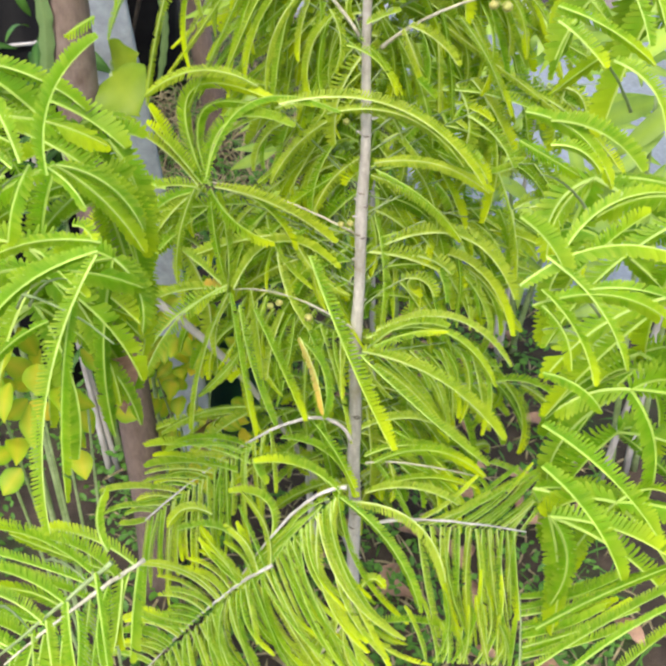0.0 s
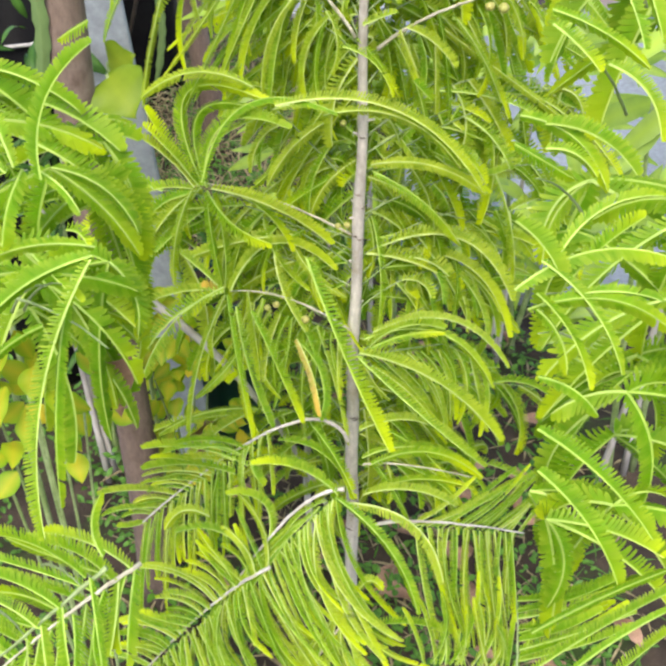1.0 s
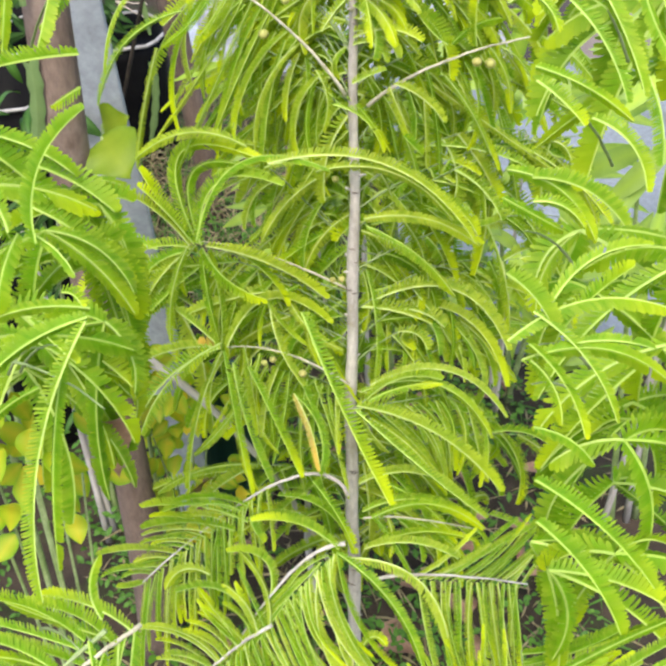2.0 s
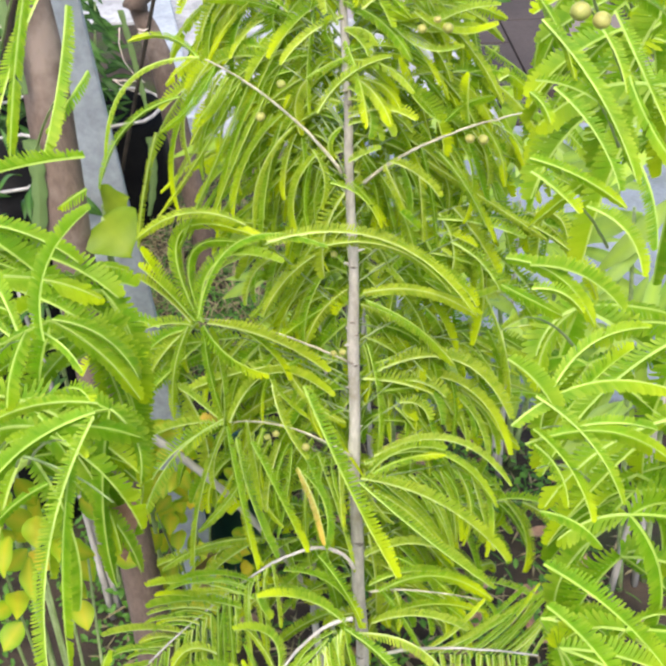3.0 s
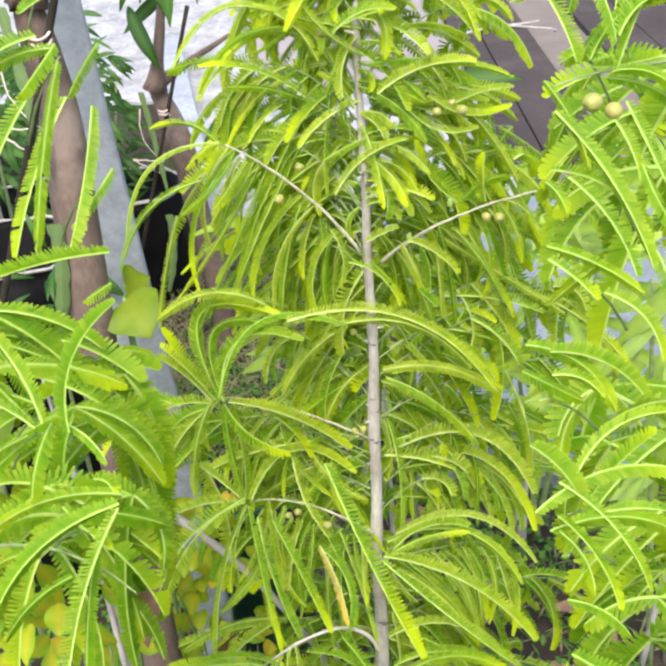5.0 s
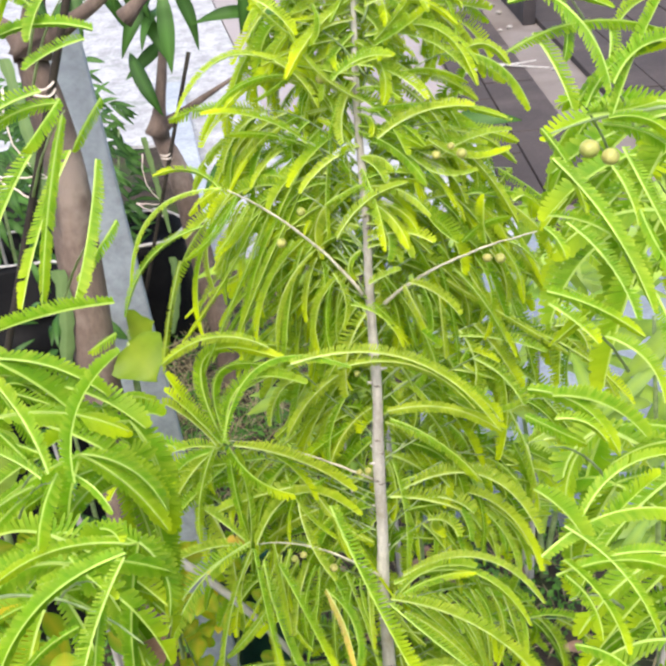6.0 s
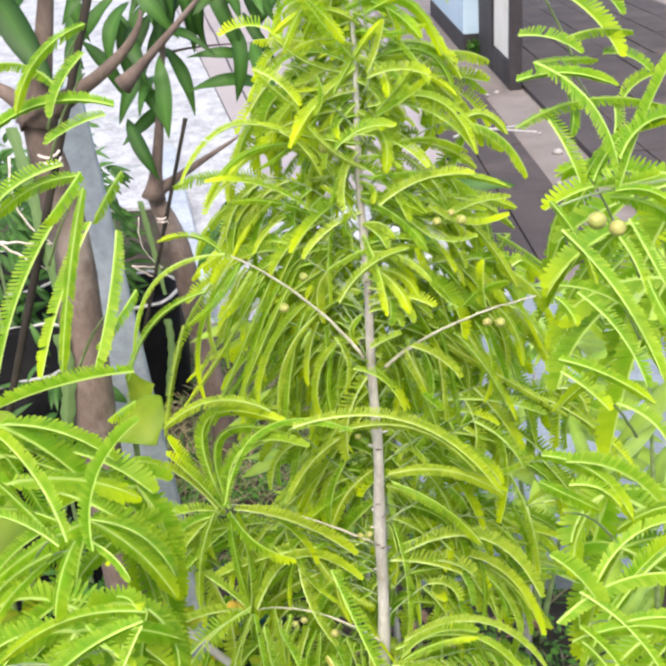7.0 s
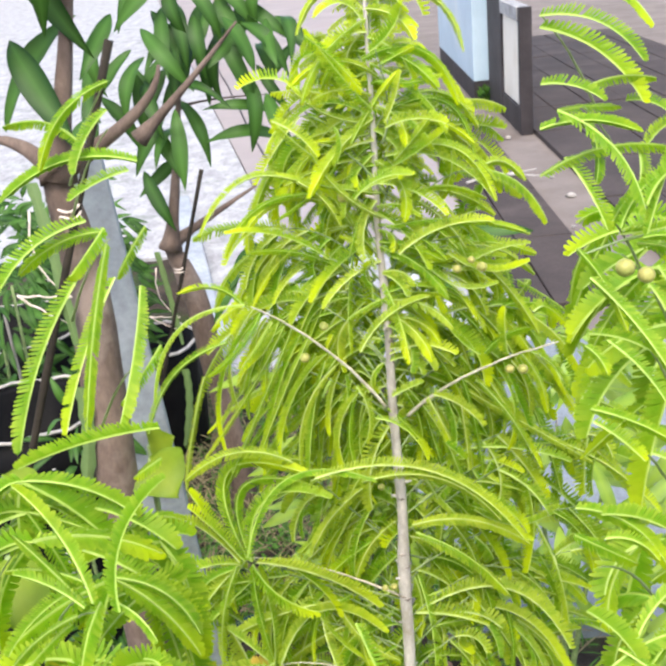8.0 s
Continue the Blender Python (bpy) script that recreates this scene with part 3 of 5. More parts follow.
sprays(twig, [((0.014, -0.003, 0.972), (0.057, -0.001, 0.909), -0.007, 0.0072),
    ((0.000, 0.019, 0.966), (-0.047, 0.023, 0.885), 0.011, 0.0060),
    ((-0.061, 0.027, 1.003), (-0.142, 0.029, 0.931), 0.014, 0.0060),
    ((-0.030, 0.019, 0.984), (-0.106, 0.021, 0.912), -0.007, 0.0064)])
comb(twig, (-0.069, 0.034, 1.005), (0.010, 0.035, 0.953), 14, (-0.053, 0.003, -0.102), (0.012, 0.003, -0.122), 0.030, 0.0067, 0.17)
twig = branch(amla, (0.034, -0.003, 0.962), (0.090, -0.005, 1.012), (0.190, -0.006, 1.031), 0.0018)
sprays(twig, [((0.055, -0.019, 0.989), (0.078, -0.017, 0.931), 0.000, 0.0075),
    ((0.060, -0.020, 0.992), (0.110, -0.018, 0.950), -0.011, 0.0075),
    ((0.108, -0.020, 1.000), (0.159, -0.016, 0.912), -0.008, 0.0078),
    ((0.111, -0.006, 1.025), (0.069, -0.009, 1.091), -0.017, 0.0074),
    ((0.115, -0.006, 1.025), (0.162, -0.007, 1.050), -0.012, 0.0077),
    ((0.019, -0.020, 0.993), (0.051, -0.020, 1.006), -0.002, 0.0058),
    ((0.092, 0.011, 0.998), (0.112, 0.015, 0.873), -0.007, 0.0059),
    ((0.139, -0.005, 1.022), (0.137, -0.008, 1.074), -0.004, 0.0073),
    ((0.151, -0.005, 1.022), (0.179, -0.002, 0.951), -0.012, 0.0072)])
comb(twig, (0.046, 0.020, 0.957), (0.167, 0.018, 1.014), 16, (0.024, 0.003, -0.108), (0.027, 0.003, -0.094), -0.024, 0.0065, 0.17)
fruit(twig, (0.138, -0.021, 1.013))
fruit(twig, (0.151, -0.020, 1.011))
twig = branch(amla, (0.016, 0.007, 1.096), (-0.011, 0.005, 1.129), (-0.036, 0.006, 1.138), 0.0012)
sprays(twig, [((0.013, -0.011, 1.126), (-0.018, -0.013, 1.164), 0.012, 0.0058),
    ((0.008, -0.010, 1.109), (0.008, -0.012, 1.134), -0.012, 0.0054),
    ((-0.027, 0.014, 1.126), (-0.107, 0.013, 1.147), 0.012, 0.0060),
    ((-0.032, 0.005, 1.136), (-0.129, 0.003, 1.171), 0.021, 0.0059),
    ((-0.029, 0.002, 1.194), (-0.153, 0.004, 1.171), 0.082, 0.0061),
    ((-0.019, -0.008, 1.076), (0.081, -0.008, 1.093), -0.024, 0.0072),
    ((-0.021, 0.011, 1.186), (-0.113, 0.013, 1.165), 0.044, 0.0058),
    ((-0.045, 0.010, 1.201), (-0.133, 0.013, 1.145), 0.038, 0.0057),
    ((0.019, 0.005, 1.133), (-0.027, 0.001, 1.210), -0.009, 0.0063)])
sprays(twig, [((-0.011, 0.021, 1.162), (-0.116, 0.024, 1.082), 0.037, 0.0054)])
comb(twig, (-0.036, 0.030, 1.131), (0.018, 0.032, 1.086), 12, (-0.069, 0.002, -0.049), (-0.037, 0.003, -0.089), 0.041, 0.0068, 0.17)
fruit(twig, (-0.043, -0.007, 1.071))
fruit(twig, (-0.013, -0.015, 1.201))
twig = branch(amla, (0.023, -0.004, 1.140), (0.052, -0.004, 1.146), (0.097, -0.004, 1.150), 0.0012)
sprays(twig, [((0.027, -0.012, 1.142), (0.161, -0.013, 1.149), -0.037, 0.0065),
    ((0.026, -0.022, 1.171), (0.125, -0.021, 1.166), -0.009, 0.0068),
    ((0.029, -0.011, 1.137), (0.108, -0.007, 1.063), -0.026, 0.0061),
    ((0.095, -0.002, 1.115), (0.163, -0.004, 1.136), -0.012, 0.0062),
    ((0.066, -0.010, 1.121), (0.131, -0.009, 1.101), 0.024, 0.0062),
    ((0.026, -0.006, 1.179), (0.122, -0.006, 1.186), -0.036, 0.0061),
    ((0.029, -0.018, 1.237), (0.129, -0.014, 1.184), -0.039, 0.0065),
    ((0.037, -0.009, 1.231), (0.131, -0.007, 1.202), -0.051, 0.0059),
    ((0.070, -0.001, 1.100), (0.119, 0.001, 1.045), -0.017, 0.0063)])
sprays(twig, [((0.023, -0.001, 1.104), (0.068, 0.001, 1.052), -0.003, 0.0059),
    ((0.084, -0.003, 1.134), (0.163, -0.003, 1.118), 0.028, 0.0066)])
comb(twig, (0.028, 0.022, 1.123), (0.108, 0.021, 1.138), 12, (0.050, -0.001, -0.000), (0.050, 0.002, -0.050), 0.030, 0.0067, 0.17)
fruit(twig, (0.104, -0.019, 1.130))
fruit(twig, (0.114, -0.019, 1.122))
fruit(twig, (0.090, -0.019, 1.122))
twig = branch(amla, (0.027, -0.009, 1.247), (0.044, -0.012, 1.276), (0.025, -0.018, 1.338), 0.0011)
sprays(twig, [((-0.038, -0.019, 1.244), (-0.070, -0.022, 1.280), -0.003, 0.0066),
    ((0.020, -0.030, 1.282), (-0.032, -0.038, 1.357), -0.007, 0.0083),
    ((0.037, -0.026, 1.234), (0.070, -0.029, 1.270), 0.002, 0.0066),
    ((0.037, -0.026, 1.230), (0.087, -0.028, 1.260), 0.004, 0.0066),
    ((0.030, -0.030, 1.270), (0.047, -0.033, 1.315), 0.005, 0.0056),
    ((0.026, -0.023, 1.306), (0.083, -0.024, 1.307), 0.010, 0.0059),
    ((0.030, -0.025, 1.320), (0.060, -0.027, 1.333), -0.000, 0.0059),
    ((0.003, -0.024, 1.207), (0.054, -0.025, 1.219), -0.005, 0.0067),
    ((-0.015, -0.029, 1.270), (-0.018, -0.027, 1.235), -0.012, 0.0064)])
sprays(twig, [((0.006, -0.009, 1.234), (-0.066, -0.008, 1.215), 0.008, 0.0055),
    ((-0.001, -0.028, 1.253), (0.043, -0.033, 1.313), -0.005, 0.0050),
    ((0.021, -0.003, 1.270), (-0.070, -0.001, 1.254), 0.051, 0.0054),
    ((0.028, -0.006, 1.308), (-0.053, -0.005, 1.303), 0.037, 0.0053),
    ((0.042, -0.005, 1.302), (0.106, -0.003, 1.277), -0.043, 0.0052),
    ((0.037, -0.003, 1.276), (0.113, -0.000, 1.226), -0.062, 0.0053),
    ((0.030, -0.000, 1.237), (0.113, -0.001, 1.238), -0.050, 0.0055)])
comb(twig, (0.025, 0.010, 1.211), (0.027, 0.001, 1.343), 20, (-0.065, 0.002, -0.040), (-0.029, -0.001, 0.009), 0.040, 0.0067, 0.17)
comb(twig, (0.029, 0.010, 1.211), (0.031, 0.001, 1.343), 20, (0.055, 0.002, -0.043), (0.030, 0.000, 0.005), -0.040, 0.0067, 0.17)
twig = branch(amla, (0.027, -0.007, 1.199), (-0.001, -0.010, 1.249), (-0.032, -0.010, 1.252), 0.0011)
sprays(twig, [((0.023, -0.015, 1.202), (-0.072, -0.018, 1.229), -0.006, 0.0060),
    ((0.025, -0.014, 1.177), (-0.039, -0.019, 1.247), -0.020, 0.0061),
    ((0.002, -0.004, 1.142), (-0.043, -0.007, 1.213), 0.023, 0.0062),
    ((0.009, -0.002, 1.267), (-0.056, -0.006, 1.311), -0.019, 0.0051)])
comb(twig, (-0.032, 0.017, 1.247), (0.024, 0.019, 1.193), 12, (-0.048, 0.002, -0.033), (-0.042, 0.003, -0.066), 0.041, 0.0068, 0.17)
twig = branch(amla, (0.020, 0.011, 1.332), (0.024, 0.010, 1.348), (0.034, 0.004, 1.429), 0.0012)
sprays(twig, [((0.025, 0.010, 1.358), (-0.041, 0.010, 1.349), 0.066, 0.0060),
    ((0.032, 0.010, 1.349), (0.051, 0.006, 1.409), -0.011, 0.0064),
    ((0.030, 0.009, 1.372), (0.108, 0.012, 1.320), -0.057, 0.0059),
    ((0.023, 0.018, 1.380), (-0.040, 0.018, 1.392), 0.038, 0.0060),
    ((0.034, 0.017, 1.393), (0.100, 0.018, 1.387), -0.038, 0.0055),
    ((0.020, 0.001, 1.352), (-0.024, -0.001, 1.363), 0.034, 0.0068)])
comb(twig, (0.024, 0.020, 1.335), (0.034, 0.015, 1.421), 14, (-0.045, 0.001, -0.027), (-0.021, -0.001, 0.016), 0.042, 0.0075, 0.17)
comb(twig, (0.024, 0.020, 1.335), (0.034, 0.015, 1.421), 14, (0.041, 0.002, -0.039), (0.027, -0.002, 0.012), -0.042, 0.0075, 0.17)
twig = branch(amla, (0.020, 0.018, 0.778), (-0.069, 0.015, 0.890), (-0.070, 0.015, 0.884), 0.0012)
sprays(twig, [((-0.089, -0.009, 0.922), (-0.203, -0.008, 0.911), 0.039, 0.0081),
    ((-0.069, 0.014, 0.905), (-0.130, 0.015, 0.876), 0.038, 0.0061),
    ((-0.019, -0.007, 0.882), (-0.080, -0.004, 0.805), 0.014, 0.0078),
    ((-0.073, -0.000, 0.893), (0.085, 0.002, 0.824), -0.067, 0.0083),
    ((0.013, 0.015, 0.874), (0.127, 0.015, 0.862), -0.040, 0.0070),
    ((-0.054, 0.016, 0.839), (-0.102, 0.018, 0.785), -0.004, 0.0063),
    ((-0.009, 0.001, 0.856), (-0.033, 0.005, 0.732), 0.025, 0.0066),
    ((0.012, 0.023, 0.848), (-0.073, 0.025, 0.773), 0.029, 0.0062),
    ((-0.049, 0.023, 0.868), (-0.100, 0.024, 0.804), 0.031, 0.0061)])
comb(twig, (-0.072, 0.037, 0.872), (0.015, 0.039, 0.770), 17, (-0.036, 0.002, -0.083), (-0.046, -0.016, -0.132), 0.034, 0.0065, 0.17)
fruit(twig, (0.001, 0.000, 0.878))
fruit(twig, (0.036, 0.002, 0.827))
twig = branch(amla, (0.013, -0.002, 0.737), (-0.089, -0.004, 0.804), (-0.155, -0.005, 0.807), 0.0013)
sprays(twig, [((-0.150, -0.011, 0.808), (-0.065, -0.016, 0.906), -0.152, 0.0095),
    ((-0.146, -0.008, 0.803), (-0.068, -0.011, 0.892), -0.118, 0.0081),
    ((-0.145, -0.019, 0.807), (-0.080, -0.015, 0.735), 0.020, 0.0104),
    ((-0.140, -0.019, 0.810), (-0.012, -0.016, 0.735), -0.021, 0.0094),
    ((-0.161, -0.019, 0.807), (-0.191, -0.028, 0.686), 0.015, 0.0080),
    ((-0.154, -0.011, 0.808), (-0.201, -0.015, 0.902), -0.005, 0.0081),
    ((-0.159, -0.011, 0.806), (-0.210, -0.014, 0.868), 0.008, 0.0081),
    ((-0.160, -0.011, 0.804), (-0.221, -0.011, 0.795), 0.010, 0.0076),
    ((-0.162, -0.011, 0.798), (-0.229, -0.009, 0.731), 0.028, 0.0076)])
sprays(twig, [((-0.147, -0.004, 0.792), (-0.136, -0.016, 0.675), 0.007, 0.0068),
    ((-0.159, -0.004, 0.798), (-0.233, -0.009, 0.686), 0.022, 0.0071),
    ((-0.118, -0.004, 0.796), (-0.057, -0.001, 0.715), -0.020, 0.0072)])
comb(twig, (-0.159, 0.018, 0.789), (0.003, 0.019, 0.718), 16, (-0.044, -0.009, -0.126), (-0.016, -0.044, -0.114), 0.038, 0.0063, 0.17)
fruit(twig, (-0.004, -0.017, 0.761))
fruit(twig, (0.006, -0.017, 0.762))
twig = branch(amla, (0.022, 0.018, 0.778), (0.064, 0.018, 0.764), (0.141, 0.019, 0.747), 0.0012)
sprays(twig, [((0.028, -0.004, 0.816), (0.135, -0.002, 0.726), -0.023, 0.0085),
    ((0.027, 0.010, 0.812), (0.162, 0.010, 0.787), -0.032, 0.0072),
    ((0.034, 0.017, 0.795), (0.097, 0.018, 0.683), -0.006, 0.0068),
    ((0.042, -0.002, 0.722), (0.198, -0.022, 0.661), -0.088, 0.0099),
    ((0.044, 0.020, 0.691), (0.121, -0.004, 0.642), -0.058, 0.0077),
    ((0.033, 0.011, 0.759), (0.044, -0.023, 0.624), -0.013, 0.0069),
    ((0.053, 0.016, 0.844), (0.161, 0.018, 0.782), -0.027, 0.0071),
    ((0.030, 0.015, 0.868), (0.155, 0.015, 0.871), -0.045, 0.0071),
    ((0.071, 0.003, 0.672), (0.106, -0.008, 0.653), -0.018, 0.0086)])
sprays(twig, [((0.042, 0.020, 0.691), (0.200, -0.023, 0.607), -0.094, 0.0082),
    ((0.101, 0.016, 0.831), (0.195, 0.016, 0.825), 0.037, 0.0062)])
comb(twig, (0.029, 0.039, 0.774), (0.144, 0.039, 0.732), 16, (0.044, 0.002, -0.091), (0.057, -0.019, -0.098), -0.034, 0.0064, 0.17)
comb(twig, (0.029, 0.040, 0.698), (0.156, 0.036, 0.663), 16, (0.032, -0.033, -0.088), (0.047, -0.049, -0.089), -0.034, 0.0064, 0.17)
fruit(twig, (0.036, 0.002, 0.827))
twig = branch(amla, (0.013, -0.034, 0.623), (-0.062, -0.009, 0.669), (-0.130, -0.011, 0.664), 0.0014)
sprays(twig, [((-0.134, -0.031, 0.680), (-0.240, -0.082, 0.588), 0.038, 0.0110),
    ((-0.136, -0.025, 0.676), (-0.185, -0.008, 0.717), 0.003, 0.0080),
    ((-0.134, -0.027, 0.671), (-0.178, -0.114, 0.512), 0.023, 0.0080),
    ((-0.132, -0.027, 0.671), (-0.103, -0.113, 0.514), 0.002, 0.0075),
    ((-0.128, -0.025, 0.675), (-0.008, -0.012, 0.697), -0.087, 0.0085),
    ((-0.136, -0.010, 0.666), (-0.142, 0.003, 0.786), 0.012, 0.0071),
    ((-0.121, -0.034, 0.659), (-0.081, -0.103, 0.531), 0.011, 0.0075),
    ((-0.103, -0.043, 0.660), (-0.046, -0.106, 0.543), -0.004, 0.0079),
    ((-0.039, -0.029, 0.727), (0.058, -0.136, 0.525), 0.008, 0.0112)])
sprays(twig, [((-0.051, -0.058, 0.630), (-0.024, -0.104, 0.546), -0.033, 0.0075),
    ((-0.077, -0.001, 0.710), (-0.041, -0.041, 0.627), 0.014, 0.0070),
    ((-0.109, -0.018, 0.669), (-0.095, -0.068, 0.578), -0.003, 0.0070),
    ((-0.140, -0.018, 0.670), (-0.237, -0.028, 0.651), 0.017, 0.0081),
    ((-0.061, -0.011, 0.646), (-0.017, -0.082, 0.516), -0.023, 0.0072),
    ((-0.091, -0.015, 0.657), (-0.172, -0.073, 0.551), -0.023, 0.0071)])
comb(twig, (-0.134, 0.007, 0.645), (0.013, -0.019, 0.597), 16, (-0.026, -0.056, -0.102), (0.015, -0.061, -0.111), 0.029, 0.0063, 0.17)
fruit(twig, (-0.085, -0.034, 0.658))
fruit(twig, (-0.075, -0.032, 0.661))
fruit(twig, (-0.041, -0.040, 0.646))
twig = branch(amla, (0.017, -0.055, 0.602), (0.064, -0.051, 0.609), (0.121, -0.047, 0.616), 0.0010)
sprays(twig, [((0.032, -0.063, 0.624), (0.120, -0.052, 0.643), -0.029, 0.0080),
    ((0.021, -0.078, 0.629), (0.185, -0.128, 0.538), -0.041, 0.0099),
    ((0.019, -0.081, 0.625), (0.169, -0.144, 0.510), 0.004, 0.0099),
    ((0.027, -0.045, 0.620), (0.179, -0.072, 0.570), -0.078, 0.0075),
    ((0.038, -0.041, 0.628), (0.196, -0.061, 0.592), -0.074, 0.0075),
    ((0.022, -0.104, 0.529), (0.150, -0.119, 0.503), -0.057, 0.0076),
    ((0.026, -0.127, 0.505), (0.159, -0.134, 0.492), -0.045, 0.0085),
    ((0.036, -0.060, 0.592), (0.127, -0.105, 0.510), -0.021, 0.0071)])
comb(twig, (0.022, -0.034, 0.586), (0.163, -0.030, 0.595), 16, (0.048, -0.039, -0.070), (0.027, -0.048, -0.087), -0.038, 0.0062, 0.17)
twig = branch(amla, (0.010, -0.108, 0.513), (-0.029, -0.066, 0.589), (-0.234, -0.177, 0.445), 0.0023)
sprays(twig, [((-0.031, -0.133, 0.564), (0.018, -0.175, 0.488), -0.008, 0.0089),
    ((-0.105, -0.141, 0.514), (-0.090, -0.156, 0.487), 0.004, 0.0071),
    ((-0.108, -0.138, 0.503), (-0.232, -0.129, 0.520), 0.024, 0.0081),
    ((-0.123, -0.143, 0.494), (-0.232, -0.141, 0.497), 0.021, 0.0081),
    ((-0.073, -0.122, 0.531), (0.012, -0.157, 0.468), -0.045, 0.0076),
    ((-0.103, -0.135, 0.508), (-0.002, -0.165, 0.454), -0.051, 0.0076)])
comb(twig, (-0.083, -0.117, 0.540), (-0.233, -0.173, 0.439), 27, (0.005, -0.055, -0.102), (-0.014, -0.061, -0.111), 0.011, 0.0059, 0.05)
comb(twig, (-0.104, -0.127, 0.522), (-0.233, -0.173, 0.439), 20, (-0.085, 0.002, 0.004), (-0.057, -0.003, -0.005), 0.022, 0.0064, 0.05)
twig = branch(amla, (0.005, -0.169, 0.497), (-0.045, -0.167, 0.502), (-0.123, -0.226, 0.394), 0.0024)
sprays(twig, [((-0.150, -0.192, 0.475), (-0.201, -0.200, 0.462), 0.031, 0.0083),
    ((-0.003, -0.187, 0.502), (0.092, -0.254, 0.379), -0.033, 0.0093),
    ((0.008, -0.183, 0.490), (0.122, -0.230, 0.404), -0.062, 0.0094),
    ((-0.002, -0.173, 0.493), (-0.101, -0.156, 0.524), 0.029, 0.0075),
    ((-0.082, -0.198, 0.445), (-0.131, -0.173, 0.491), 0.049, 0.0074),
    ((-0.106, -0.216, 0.413), (-0.191, -0.196, 0.450), 0.051, 0.0074)])
comb(twig, (-0.002, -0.173, 0.493), (-0.117, -0.226, 0.395), 36, (0.068, -0.084, -0.153), (0.112, -0.088, -0.160), 0.044, 0.0067, 0.05)
comb(twig, (-0.013, -0.175, 0.488), (-0.123, -0.226, 0.394), 20, (-0.079, -0.041, -0.075), (-0.048, -0.059, -0.106), 0.039, 0.0062, 0.05)
twig = branch(amla, (-0.081, -0.222, 0.421), (-0.156, -0.241, 0.385), (-0.234, -0.288, 0.300), 0.0020)
comb(twig, (-0.151, -0.253, 0.382), (-0.230, -0.291, 0.313), 16, (-0.083, 0.015, 0.027), (-0.060, 0.005, 0.009), 0.039, 0.0071, 0.05)
comb(twig, (-0.101, -0.234, 0.415), (-0.230, -0.292, 0.310), 27, (0.044, -0.060, -0.109), (0.037, -0.062, -0.113), 0.022, 0.0066, 0.05)
comb(twig, (-0.123, -0.231, 0.386), (-0.234, -0.282, 0.295), 13, (0.009, -0.053, -0.097), (-0.004, -0.055, -0.100), 0.022, 0.0063, 0.05)
comb(twig, (-0.081, -0.222, 0.421), (-0.152, -0.248, 0.373), 16, (-0.029, 0.041, 0.073), (-0.084, 0.023, 0.041), 0.035, 0.0067, 0.05)
twig = branch(amla, (0.033, -0.173, 0.437), (0.091, -0.166, 0.451), (0.220, -0.177, 0.431), 0.0021)
sprays(twig, [((0.027, -0.154, 0.472), (0.138, -0.162, 0.460), -0.030, 0.0076),
    ((0.024, -0.224, 0.381), (0.051, -0.224, 0.381), -0.024, 0.0075),
    ((0.034, -0.247, 0.339), (0.137, -0.251, 0.332), -0.019, 0.0076)])
comb(twig, (0.088, -0.174, 0.438), (0.213, -0.177, 0.432), 20, (0.035, -0.074, -0.135), (0.006, -0.067, -0.121), 0.013, 0.0064, 0.05)
comb(twig, (0.079, -0.167, 0.432), (0.215, -0.171, 0.424), 20, (0.124, 0.031, 0.058), (0.065, 0.049, 0.090), 0.011, 0.0051, 0.05)
twig = branch(amla, (0.027, -0.131, 0.498), (0.062, -0.127, 0.505), (0.159, -0.138, 0.485), 0.0013)
sprays(twig, [((0.037, -0.137, 0.505), (0.167, -0.144, 0.492), -0.049, 0.0086),
    ((0.033, -0.148, 0.466), (0.159, -0.145, 0.471), -0.031, 0.0076),
    ((0.042, -0.102, 0.533), (0.139, -0.140, 0.464), -0.024, 0.0077)])
comb(twig, (0.037, -0.116, 0.490), (0.161, -0.126, 0.472), 11, (0.032, -0.029, -0.052), (0.028, -0.020, -0.038), -0.023, 0.0061, 0.17)
twig = branch(amla, (0.013, -0.228, 0.373), (0.016, -0.243, 0.345), (-0.052, -0.282, 0.275), 0.0019)
comb(twig, (0.013, -0.228, 0.373), (-0.043, -0.279, 0.281), 20, (-0.030, -0.052, -0.093), (-0.047, -0.056, -0.101), 0.027, 0.0064, 0.17)
comb(twig, (0.013, -0.228, 0.373), (-0.021, -0.279, 0.280), 20, (0.078, -0.034, -0.062), (0.084, -0.036, -0.064), 0.036, 0.0064, 0.17)
comb(twig, (0.100, -0.280, 0.314), (0.212, -0.283, 0.311), 20, (-0.012, 0.039, 0.072), (0.017, 0.034, 0.063), 0.018, 0.0058, 0.17)


